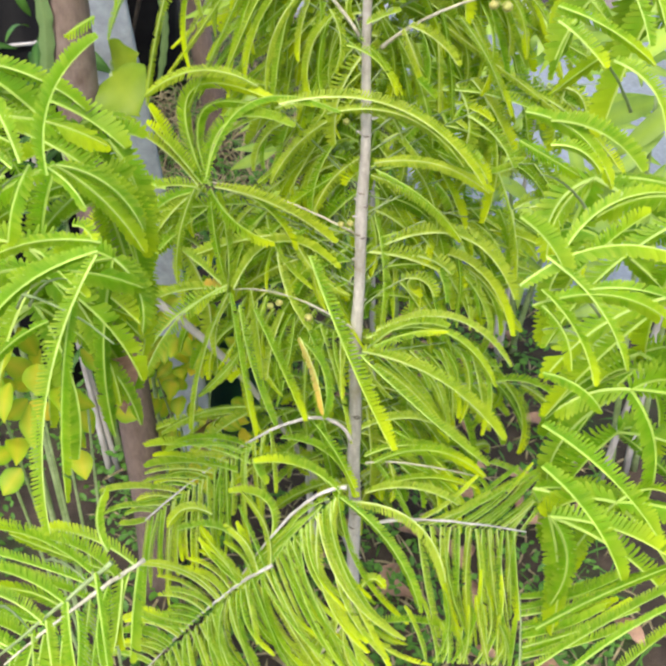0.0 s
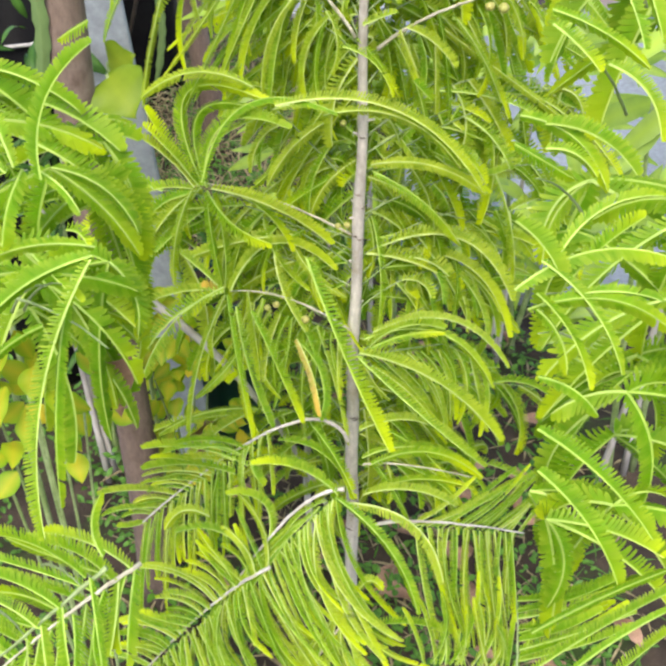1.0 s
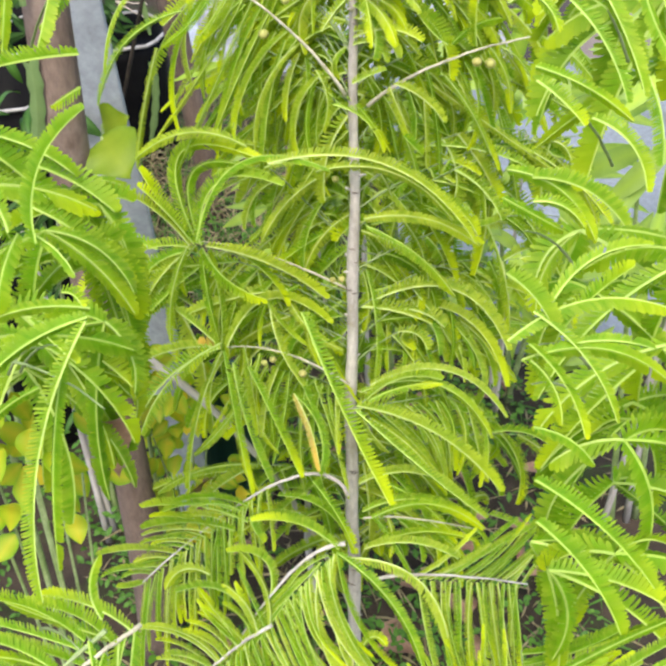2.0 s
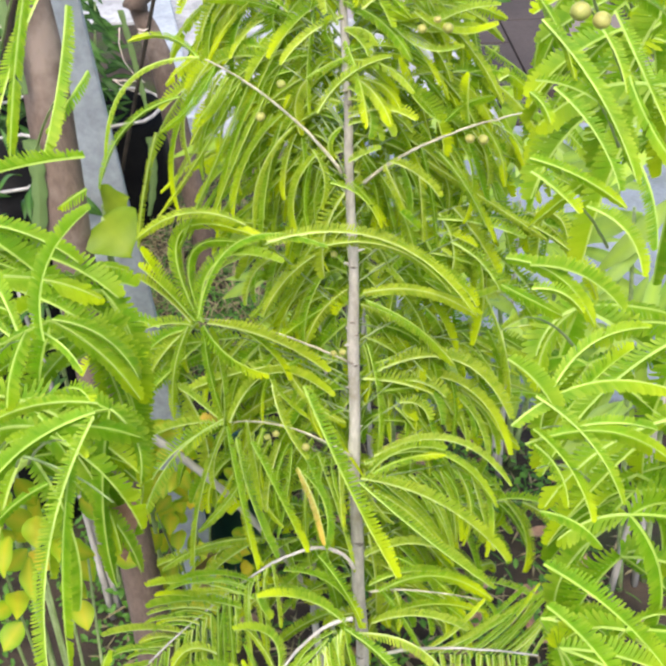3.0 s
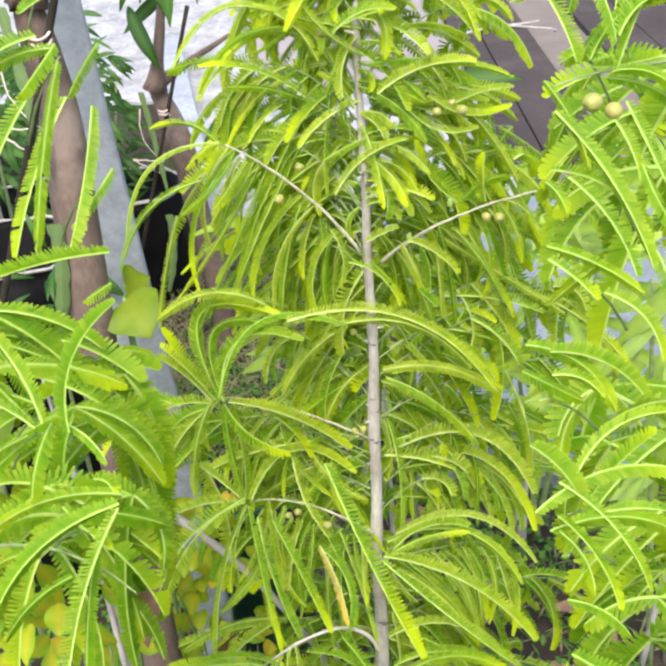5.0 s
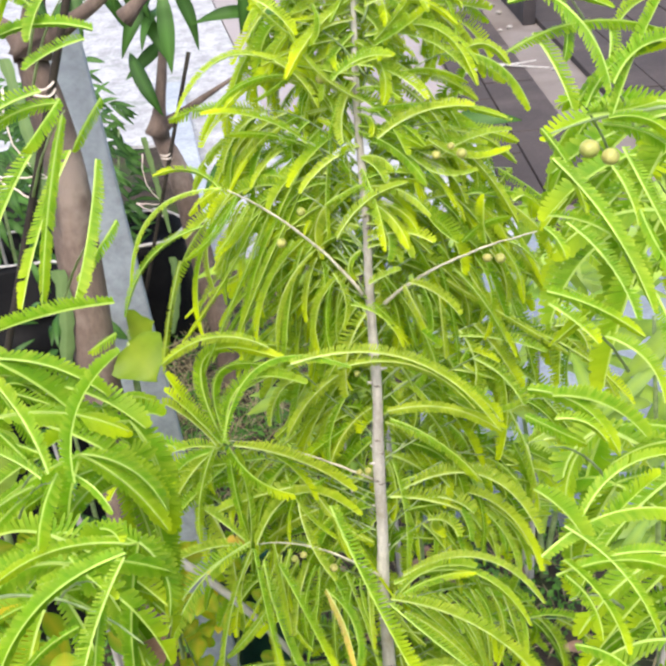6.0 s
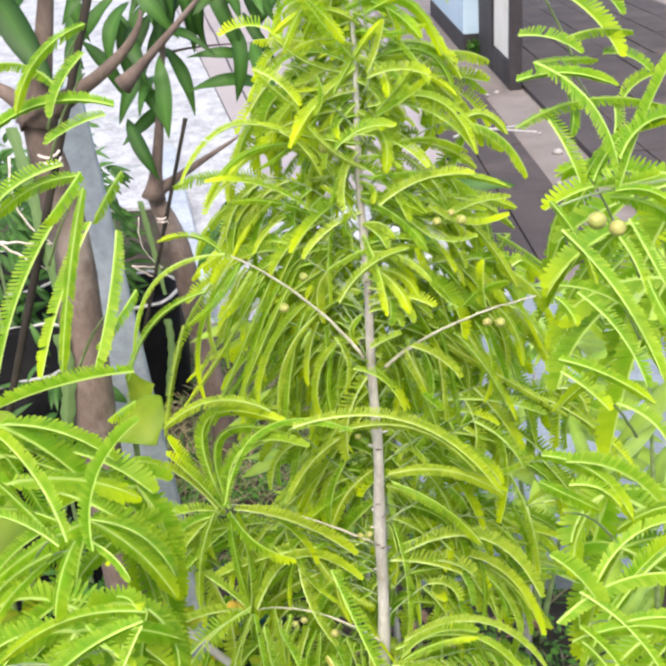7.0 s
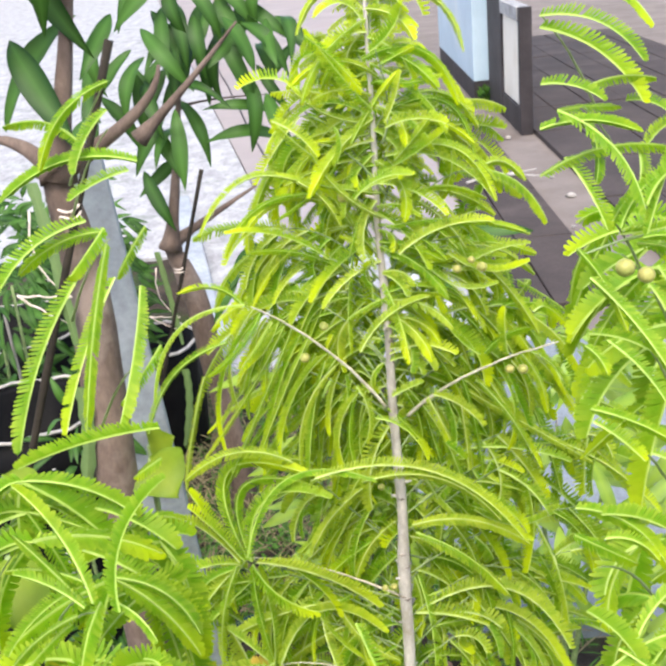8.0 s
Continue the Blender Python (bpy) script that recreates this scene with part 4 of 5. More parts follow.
# single long branchlets that arch over the rest
twig = branch(amla, (0.016, 0.000, 0.731), (-0.072, -0.000, 0.765), (-0.152, 0.000, 0.804), 0.0011)
sprays(twig, [((-0.145, -0.042, 0.832), (-0.006, -0.044, 0.914), -0.095, 0.0086),
    ((-0.144, -0.038, 0.825), (-0.053, -0.039, 0.893), -0.080, 0.0080),
    ((-0.066, -0.044, 0.921), (0.145, -0.042, 0.826), -0.080, 0.0088),
    ((-0.019, -0.035, 0.906), (0.122, -0.034, 0.846), -0.050, 0.0078),
    ((0.032, -0.043, 0.846), (0.126, -0.041, 0.758), -0.018, 0.0080),
    ((0.030, -0.026, 0.844), (0.153, -0.025, 0.808), -0.030, 0.0078),
    ((-0.160, -0.025, 0.831), (-0.203, -0.026, 0.889), 0.004, 0.0075),
    ((-0.130, -0.055, 0.704), (-0.223, -0.106, 0.616), 0.030, 0.0098),
    ((0.034, -0.090, 0.646), (0.115, -0.080, 0.662), -0.012, 0.0072),
    ((0.091, -0.017, 0.867), (0.153, -0.017, 0.816), -0.020, 0.0075),
    ((-0.000, -0.036, 0.979), (0.049, -0.035, 0.926), -0.020, 0.0072),
    ((0.068, -0.044, 0.949), (0.087, -0.044, 0.928), -0.000, 0.0072),
    ((-0.070, -0.039, 1.282), (-0.033, -0.039, 1.247), -0.008, 0.0080),
    ((-0.003, -0.048, 1.207), (0.050, -0.048, 1.225), -0.015, 0.0080),
    ((0.029, -0.049, 1.269), (0.083, -0.049, 1.268), -0.012, 0.0082),
    ((0.035, -0.028, 1.145), (0.124, -0.028, 1.169), -0.020, 0.0078),
    ((0.021, -0.030, 1.333), (0.051, -0.030, 1.368), 0.010, 0.0100),
    ((-0.034, -0.040, 1.352), (0.011, -0.039, 1.301), -0.006, 0.0100),
    ((0.014, -0.020, 1.325), (0.098, -0.020, 1.280), -0.060, 0.0085),
    ((0.038, -0.019, 1.238), (0.128, -0.019, 1.187), -0.055, 0.0085),
    ((-0.053, -0.029, 1.223), (-0.018, -0.029, 1.179), -0.010, 0.0070),
    ((-0.009, -0.037, 1.052), (0.060, -0.037, 1.103), -0.020, 0.0078)])
frond(twig, (-0.051, -0.060, 0.633), (-0.022, -0.125, 0.574), -0.010, 0.0062, 1.0, True)
frond(twig, (-0.138, -0.020, 0.668), (-0.160, -0.020, 0.676), 0.003, 0.0080, 1.0, True)


# ---- added amla shoots close by, placed to fill both sides of the camera's view
def toward(side, rise, reach):
    """A place seen from where the camera is held: sideways and upward in degrees, at a reach in metres."""
    e, r = radians(rise), radians(side)
    return EYE + Vector((math.sin(r) * math.cos(e), math.cos(r) * math.cos(e), math.sin(e))) * reach


def offshoot(shoot, to):
    to = Vector(to)
    s = -1 if to.x < 0 else 1
    at = to + Vector((s * 0.045, 0.06, -0.065))
    return branch(shoot, at, (at + to) / 2 + Vector((0, 0, 0.012)), to, 0.0008)


def shoot_stem(shoot, s):
    part("stem", tube([Vector((s * (0.45 + 0.01 * math.sin(i)), -0.36 + 0.003 * i, 1.34 * i / 24 - 0.01)) for i in range(25)], [0.007 * (1 - 0.55 * i / 24) for i in range(25)], 8, 0.05), M_BARK, shoot, "pale grey stem", smooth=True)


def flank_fill(shoot, s, low, high, count, width):
    """Branchlets that crowd the shoot behind its front ones."""
    for _ in range(count):
        rise, reach = random.uniform(low, high), random.uniform(0.62, 0.84)
        at = toward(s * random.uniform(14.2, 23.0), rise, reach)
        side_stem = at + Vector((s * 0.05, 0.05, -0.06))
        twig = branch(shoot, side_stem, (at + side_stem) / 2 + Vector((0, 0, 0.01)), at, 0.0006)
        turn = random.uniform(0, 6.28)
        for k in range(5):
            ang = turn + k * 1.2 + random.uniform(-.3, .3)
            go = Vector((math.cos(ang) * 0.11, random.uniform(-0.03, 0.02), math.sin(ang) * 0.062 - 0.066)) * random.uniform(0.7, 1.2)
            tip = at + go
            # tips are kept outside the middle of the camera's view
            off = tip - EYE
            limit = 0.194 * math.hypot(off.y, off.z)
            tip.x = s * max(abs(tip.x), limit)
            frond(twig, at, tip, random.uniform(0.008, 0.028) * (1 if tip.x < at.x else -1), width * random.uniform(0.85, 1.15))


left_shoot = thing("amla_shoot", "added young amla shoot with bright green feathery branchlets close by", "sapling", "amla shoots", (0, 0, 0))
shoot_stem(left_shoot, -1)
flank_fill(left_shoot, -1, -40, -30, 11, 0.0105)
flank_fill(left_shoot, -1, -30, -24, 5, 0.0105)
right_shoot = thing("amla_shoot", "added leafy amla shoot with hanging yellow-tipped branchlets close by", "sapling", "amla shoots", (0, 0, 0))
shoot_stem(right_shoot, 1)
flank_fill(right_shoot, 1, -52, -31, 13, 0.0105)
flank_fill(right_shoot, 1, -23, -12, 9, 0.0105)

twig = branch(right_shoot, (0.128, -0.555, 0.716), (0.134, -0.535, 0.729), (0.137, -0.484, 0.740), 0.0012)
comb(twig, (0.134, -0.535, 0.729), (0.137, -0.484, 0.740), 10, (0.095, 0.005, 0.054), (0.097, -0.005, 0.050), 0.006, 0.0062, 0.05)
# the low pale branch of one shoot with its two rows of branchlets
twig = branch(left_shoot, (-0.145, -0.491, 0.787), (-0.187, -0.532, 0.791), (-0.228, -0.574, 0.780), 0.0016)
comb(twig, (-0.145, -0.491, 0.787), (-0.228, -0.574, 0.780), 13, (0.001, -0.070, -0.023), (0.006, -0.063, -0.013), 0.010, 0.0082, 0.05)
comb(twig, (-0.145, -0.491, 0.787), (-0.228, -0.574, 0.780), 11, (-0.068, 0.009, 0.028), (-0.065, 0.002, 0.029), 0.022, 0.0085, 0.06)
# the longer twigs of both shoots, one with fruits
twig = branch(right_shoot, (0.218, -0.410, 1.267), (0.151, -0.449, 1.289), (0.101, -0.462, 1.277), 0.0012)
for at in ((0.122, -0.466, 1.270), (0.132, -0.468, 1.266)):
    fruit(twig, at, 0.0044)
branch(left_shoot, (-0.112, -0.647, 0.993), (-0.143, -0.657, 0.966), (-0.211, -0.675, 0.905), 0.0011)
branch(left_shoot, (-0.232, -0.544, 1.066), (-0.165, -0.542, 1.100), (-0.112, -0.576, 1.072), 0.0011)
twig = offshoot(left_shoot, (-0.155, -0.661, 0.953))
sprays(twig, [((-0.167, -0.663, 0.942), (-0.195, -0.658, 0.944), 0.006, 0.0042),
    ((-0.159, -0.660, 0.948), (-0.189, -0.652, 0.953), 0.005, 0.0043),
    ((-0.154, -0.663, 0.956), (-0.154, -0.681, 0.920), -0.000, 0.0038),
    ((-0.147, -0.658, 0.961), (-0.144, -0.678, 0.922), 0.000, 0.0038),
    ((-0.148, -0.661, 0.963), (-0.187, -0.649, 0.973), 0.010, 0.0042)])
twig = offshoot(left_shoot, (-0.125, -0.651, 0.984))
sprays(twig, [((-0.136, -0.656, 0.972), (-0.188, -0.641, 0.981), 0.010, 0.0046),
    ((-0.135, -0.656, 0.973), (-0.130, -0.680, 0.927), 0.001, 0.0038),
    ((-0.123, -0.647, 0.985), (-0.189, -0.630, 0.995), 0.017, 0.0046),
    ((-0.119, -0.652, 0.992), (-0.114, -0.681, 0.936), -0.001, 0.0038),
    ((-0.113, -0.645, 0.999), (-0.113, -0.630, 1.027), -0.010, 0.0038)])
twig = offshoot(left_shoot, (-0.130, -0.571, 1.108))
sprays(twig, [((-0.139, -0.583, 1.092), (-0.174, -0.595, 1.064), 0.008, 0.0041),
    ((-0.156, -0.573, 1.101), (-0.190, -0.576, 1.085), 0.005, 0.0041),
    ((-0.126, -0.567, 1.109), (-0.134, -0.628, 1.016), 0.009, 0.0047),
    ((-0.115, -0.569, 1.121), (-0.141, -0.640, 1.006), 0.023, 0.0051),
    ((-0.115, -0.565, 1.120), (-0.187, -0.598, 1.052), 0.032, 0.0068)])
twig = offshoot(left_shoot, (-0.140, -0.564, 1.101))
sprays(twig, [((-0.117, -0.561, 1.120), (-0.163, -0.558, 1.098), -0.002, 0.0037),
    ((-0.114, -0.561, 1.122), (-0.187, -0.563, 1.100), 0.017, 0.0051),
    ((-0.175, -0.550, 1.106), (-0.197, -0.561, 1.078), 0.005, 0.0037),
    ((-0.144, -0.560, 1.116), (-0.122, -0.574, 1.100), 0.000, 0.0040),
    ((-0.129, -0.551, 1.125), (-0.118, -0.560, 1.123), -0.006, 0.0041)])
twig = offshoot(left_shoot, (-0.151, -0.542, 1.147))
sprays(twig, [((-0.164, -0.537, 1.138), (-0.200, -0.551, 1.101), 0.007, 0.0037),
    ((-0.159, -0.542, 1.146), (-0.195, -0.549, 1.122), 0.006, 0.0042),
    ((-0.140, -0.539, 1.149), (-0.121, -0.552, 1.135), -0.005, 0.0036),
    ((-0.137, -0.549, 1.151), (-0.112, -0.520, 1.204), -0.053, 0.0051),
    ((-0.155, -0.540, 1.150), (-0.192, -0.514, 1.176), 0.002, 0.0046)])
twig = offshoot(left_shoot, (-0.152, -0.537, 1.153))
sprays(twig, [((-0.148, -0.538, 1.150), (-0.158, -0.560, 1.121), 0.004, 0.0060),
    ((-0.155, -0.542, 1.150), (-0.191, -0.527, 1.162), 0.005, 0.0046),
    ((-0.149, -0.547, 1.156), (-0.189, -0.508, 1.200), 0.011, 0.0051),
    ((-0.154, -0.526, 1.154), (-0.200, -0.535, 1.120), 0.010, 0.0041),
    ((-0.152, -0.533, 1.156), (-0.198, -0.519, 1.159), 0.007, 0.0040)])
twig = offshoot(left_shoot, (-0.118, -0.482, 1.252))
sprays(twig, [((-0.112, -0.516, 1.213), (-0.126, -0.518, 1.205), 0.000, 0.0041),
    ((-0.112, -0.509, 1.226), (-0.185, -0.505, 1.208), 0.006, 0.0057),
    ((-0.112, -0.474, 1.254), (-0.133, -0.489, 1.231), -0.002, 0.0042),
    ((-0.120, -0.459, 1.281), (-0.132, -0.502, 1.226), -0.004, 0.0047),
    ((-0.135, -0.448, 1.283), (-0.161, -0.495, 1.220), 0.005, 0.0046)])
twig = offshoot(left_shoot, (-0.137, -0.436, 1.300))
sprays(twig, [((-0.152, -0.440, 1.287), (-0.186, -0.494, 1.212), 0.009, 0.0058),
    ((-0.139, -0.436, 1.298), (-0.150, -0.499, 1.221), 0.002, 0.0046),
    ((-0.139, -0.432, 1.303), (-0.186, -0.437, 1.286), 0.010, 0.0052),
    ((-0.117, -0.439, 1.306), (-0.132, -0.454, 1.285), 0.001, 0.0041),
    ((-0.140, -0.431, 1.305), (-0.158, -0.447, 1.285), -0.001, 0.0052)])
twig = offshoot(left_shoot, (-0.135, -0.405, 1.351))
sprays(twig, [((-0.148, -0.433, 1.310), (-0.198, -0.451, 1.276), 0.015, 0.0059),
    ((-0.125, -0.417, 1.331), (-0.157, -0.423, 1.319), 0.004, 0.0042),
    ((-0.119, -0.421, 1.336), (-0.195, -0.420, 1.320), 0.047, 0.0052),
    ((-0.152, -0.399, 1.343), (-0.196, -0.383, 1.354), 0.016, 0.0047),
    ((-0.133, -0.409, 1.362), (-0.151, -0.426, 1.334), 0.006, 0.0038)])
twig = offshoot(left_shoot, (-0.130, -0.409, 1.376))
sprays(twig, [((-0.130, -0.409, 1.376), (-0.168, -0.427, 1.338), 0.015, 0.0044)])
twig = offshoot(right_shoot, (0.107, -0.660, 0.968))
sprays(twig, [((0.115, -0.671, 0.941), (0.169, -0.649, 0.968), -0.008, 0.0038),
    ((0.136, -0.672, 0.939), (0.168, -0.656, 0.960), -0.003, 0.0038),
    ((0.095, -0.675, 0.951), (0.167, -0.649, 0.985), -0.005, 0.0037),
    ((0.095, -0.664, 0.967), (0.168, -0.641, 0.991), -0.004, 0.0037),
    ((0.095, -0.621, 1.037), (0.138, -0.645, 0.981), -0.010, 0.0059)])
twig = offshoot(right_shoot, (0.092, -0.588, 1.094))
sprays(twig, [((0.093, -0.615, 1.059), (0.152, -0.637, 1.006), -0.009, 0.0057),
    ((0.093, -0.599, 1.077), (0.122, -0.607, 1.060), -0.008, 0.0041),
    ((0.092, -0.580, 1.102), (0.107, -0.596, 1.076), -0.008, 0.0041),
    ((0.091, -0.579, 1.111), (0.117, -0.602, 1.073), -0.009, 0.0045),
    ((0.094, -0.565, 1.119), (0.134, -0.592, 1.073), -0.012, 0.0041)])
twig = offshoot(right_shoot, (0.097, -0.572, 1.105))
sprays(twig, [((0.089, -0.574, 1.097), (0.142, -0.570, 1.099), -0.009, 0.0045),
    ((0.095, -0.577, 1.102), (0.159, -0.581, 1.088), -0.019, 0.0061),
    ((0.082, -0.572, 1.107), (0.164, -0.557, 1.112), -0.027, 0.0061),
    ((0.114, -0.574, 1.107), (0.152, -0.572, 1.101), -0.005, 0.0040),
    ((0.109, -0.565, 1.109), (0.144, -0.546, 1.131), -0.005, 0.0051)])
twig = offshoot(right_shoot, (0.089, -0.548, 1.153))
sprays(twig, [((0.102, -0.565, 1.123), (0.150, -0.545, 1.142), -0.019, 0.0050),
    ((0.081, -0.557, 1.136), (0.103, -0.569, 1.113), -0.005, 0.0056),
    ((0.080, -0.535, 1.163), (0.108, -0.542, 1.149), -0.000, 0.0050),
    ((0.092, -0.546, 1.167), (0.116, -0.549, 1.155), -0.009, 0.0045),
    ((0.092, -0.539, 1.176), (0.136, -0.545, 1.153), -0.012, 0.0051)])
twig = offshoot(right_shoot, (0.106, -0.520, 1.203))
sprays(twig, [((0.081, -0.534, 1.177), (0.122, -0.549, 1.148), -0.017, 0.0055),
    ((0.119, -0.525, 1.198), (0.145, -0.540, 1.168), -0.013, 0.0041),
    ((0.094, -0.515, 1.212), (0.116, -0.525, 1.194), -0.002, 0.0041),
    ((0.147, -0.506, 1.209), (0.154, -0.528, 1.175), -0.005, 0.0041),
    ((0.093, -0.514, 1.218), (0.138, -0.523, 1.195), -0.005, 0.0045)])
twig = offshoot(right_shoot, (0.115, -0.488, 1.248))
sprays(twig, [((0.095, -0.494, 1.242), (0.104, -0.502, 1.230), -0.003, 0.0041),
    ((0.106, -0.494, 1.244), (0.135, -0.520, 1.203), -0.009, 0.0045),
    ((0.099, -0.486, 1.245), (0.145, -0.501, 1.214), -0.016, 0.0045),
    ((0.142, -0.489, 1.246), (0.165, -0.513, 1.207), 0.005, 0.0044),
    ((0.131, -0.475, 1.264), (0.141, -0.492, 1.239), -0.003, 0.0034)])
twig = offshoot(right_shoot, (0.120, -0.465, 1.277))
sprays(twig, [((0.102, -0.476, 1.270), (0.143, -0.518, 1.206), -0.009, 0.0057),
    ((0.139, -0.464, 1.269), (0.166, -0.504, 1.212), 0.002, 0.0045),
    ((0.131, -0.454, 1.278), (0.173, -0.467, 1.255), -0.012, 0.0051),
    ((0.098, -0.466, 1.282), (0.116, -0.492, 1.247), -0.005, 0.0041),
    ((0.131, -0.464, 1.284), (0.164, -0.469, 1.271), -0.019, 0.0045)])
twig = offshoot(right_shoot, (0.126, -0.442, 1.310))
sprays(twig, [((0.117, -0.454, 1.287), (0.174, -0.426, 1.310), -0.018, 0.0052),
    ((0.132, -0.465, 1.301), (0.167, -0.446, 1.316), -0.015, 0.0053),
    ((0.143, -0.424, 1.319), (0.177, -0.410, 1.329), -0.013, 0.0046),
    ((0.099, -0.436, 1.321), (0.114, -0.462, 1.289), -0.003, 0.0051),
    ((0.138, -0.429, 1.322), (0.135, -0.443, 1.305), -0.002, 0.0041)])
twig = offshoot(right_shoot, (0.112, -0.421, 1.343))
sprays(twig, [((0.115, -0.417, 1.334), (0.114, -0.440, 1.308), -0.005, 0.0041),
    ((0.101, -0.411, 1.340), (0.134, -0.408, 1.339), -0.001, 0.0037),
    ((0.094, -0.441, 1.346), (0.129, -0.473, 1.301), -0.016, 0.0059),
    ((0.137, -0.409, 1.342), (0.161, -0.414, 1.332), -0.007, 0.0037),
    ((0.110, -0.427, 1.353), (0.149, -0.420, 1.354), -0.007, 0.0043)])
twig = offshoot(right_shoot, (0.109, -0.453, 1.302))
sprays(twig, [((0.124, -0.448, 1.282), (0.160, -0.442, 1.284), 0.003, 0.0041),
    ((0.133, -0.463, 1.285), (0.172, -0.424, 1.346), -0.005, 0.0043),
    ((0.120, -0.464, 1.290), (0.160, -0.443, 1.314), -0.014, 0.0053),
    ((0.084, -0.447, 1.315), (0.163, -0.434, 1.318), -0.018, 0.0048),
    ((0.086, -0.438, 1.337), (0.138, -0.434, 1.330), -0.009, 0.0043)])
twig = offshoot(right_shoot, (0.095, -0.403, 1.387))
sprays(twig, [((0.089, -0.426, 1.357), (0.120, -0.430, 1.347), -0.006, 0.0043),
    ((0.094, -0.402, 1.382), (0.142, -0.423, 1.343), -0.014, 0.0065),
    ((0.093, -0.406, 1.388), (0.143, -0.418, 1.363), -0.035, 0.0054),
    ((0.095, -0.396, 1.400), (0.140, -0.398, 1.390), -0.022, 0.0048),
    ((0.107, -0.382, 1.407), (0.154, -0.397, 1.378), -0.027, 0.0048)])


# ---- a broad-leaved tree at the edge of the yard and an added nearer copy
def limb(tree, a, b, c, r):
    a, b, c = Vector(a) - Vector((0, 0, 0.012)), Vector(b), Vector(c)
    return part("limb", tube([bez(a, b, c, i / 12) for i in range(13)], [r * (1.0 - 0.80 * i / 12) * (1.0 + 0.75 * max(0.0, 1 - i / 3) ** 1.5) for i in range(13)], 9, 0.04), M_MANGO_BARK, tree, smooth=True)


def trunk(tree, foot, knee, fork, r):
    a, b, c = Vector(foot), Vector(knee), Vector(fork)
    pts = [bez(a, b, c, i / 20) + Vector((0.006 * math.sin(i * 0.5), 0.004 * math.cos(i * 0.7), 0)) for i in range(21)]
    pts[0].z -= 0.02
    part("trunk", tube(pts, [r * (1.25 - 0.25 * min(1, i / 5)) * (1 - 0.5 * (max(0, i - 15) / 5) ** 2) for i in range(21)], 14, 0.03), M_MANGO_BARK, tree, smooth=True)


def leaves(tree, rows):
    for base, tip, w in rows:
        go = (Vector(tip) - Vector(base)) * 1.25
        go = (go.normalized() + Vector((random.uniform(-.6, .6), random.uniform(-.3, .2), random.uniform(-.5, 0.25)))).normalized() * max(go.length, random.uniform(3.2, 4.1) * w)
        leaf("leaf", M_MANGO_LEAF, tree, base, Vector(base) + go, w * 0.80, random.uniform(0.08, 0.30), (random.uniform(-.5, .5), -0.8, 0.6), random.choice((0, 0, 0.1, 0.2, 0.35)), random.uniform(0.1, 0.4), 0.85)


def cane_with_tie(top, foot, tie, r, label):
    cane = thing("garden_cane", label, "cane")
    a, c = Vector(foot), Vector(top)
    low = a + (a - c) * (a.z / (c.z - a.z))
    part("pole", tube([low.lerp(c, i / 24) for i in range(25)], [r * (1.15 if i % 6 == 0 else 1.0) for i in range(25)], 9), M_BAMBOO, cane, smooth=True)
    t = Vector(tie)
    ring = [t + Vector((math.cos(k * 0.33) * r * 2.6 - r * 1.0, math.sin(k * 0.33) * r * 1.8, 0.0004 * k - 0.008 + 0.002 * math.sin(k * 0.7))) for k in range(40)]
    part("string_tie", tube(ring, [r * 0.32] * 40, 6), M_STRING, cane, "pale string knotted round it", smooth=True)
    return cane


def strap(tree, pts, w):
    """A thick, scalloped, strap-like climbing stem with pale hanging roots."""
    p = [Vector(x) for x in pts]
    verts, faces, g = [], [], []
    n = 16
    for i in range(n + 1):
        s = i / n
        q = bez(p[0], p[1] * 2 - (p[0] + p[2]) / 2, p[2], s)
        k = len(verts)
        ww = w * 0.5 * (1 + 0.18 * math.sin(i * 2.1)) * (1 - 0.5 * max(0, s - 0.8) / 0.2)
        verts += [q + Vector((ww, 0, 0)), q + Vector((0, -w * 0.18, 0)), q - Vector((ww, 0, 0)), q + Vector((0, w * 0.18, 0))]
        g += [0.1, 0.3, 0.1, 0.0]
        if i:
            for e in range(4):
                faces.append((k - 4 + e, k - 4 + (e + 1) % 4, k + (e + 1) % 4, k + e))
    return raw("climbing_stem", verts, faces, None, g, (M_SUCCULENT,), tree, "flat green scalloped climbing stem")


def roots(tree, pts, r):
    p = [Vector(x) for x in pts]
    for a, b, c in ((p[0], p[1], p[2]), (p[3], (p[3] + p[2]) / 2, p[2]), (p[3], (p[3] + p[2]) / 2 - Vector((0, 0, 0.02)), p[2] - Vector((0.01, 0, 0.03)))):
        part("air_root", tube([bez(a, b * 2 - (a + c) / 2, c, i / 10) + Vector((math.sin(i * 2.3), 0, math.cos(i * 1.7))) * r * 0.7 for i in range(11)], [r * (1 - 0.06 * i) for i in range(11)], 5), M_STRING, tree, "thin pale air root", smooth=True)


far_tree = tree = thing("mango_tree", "young mango tree with brown forked trunk and dark drooping leaves", "tree")
trunk(tree, (-0.340, 1.40, 0.0), (-0.330, 1.36, 0.45), (-0.420, 1.350, 0.777), 0.0293)
limb(tree, (-0.420, 1.350, 0.773), (-0.391, 1.350, 0.867), (-0.338, 1.398, 1.215), 0.0171)
limb(tree, (-0.419, 1.366, 0.779), (-0.303, 1.366, 0.835), (-0.206, 1.414, 0.878), 0.0126)
limb(tree, (-0.432, 1.240, 1.054), (-0.314, 1.240, 1.142), (-0.194, 1.240, 1.264), 0.0125)
limb(tree, (-0.362, 1.430, 1.083), (-0.310, 1.430, 1.089), (-0.137, 1.478, 1.074), 0.0039)
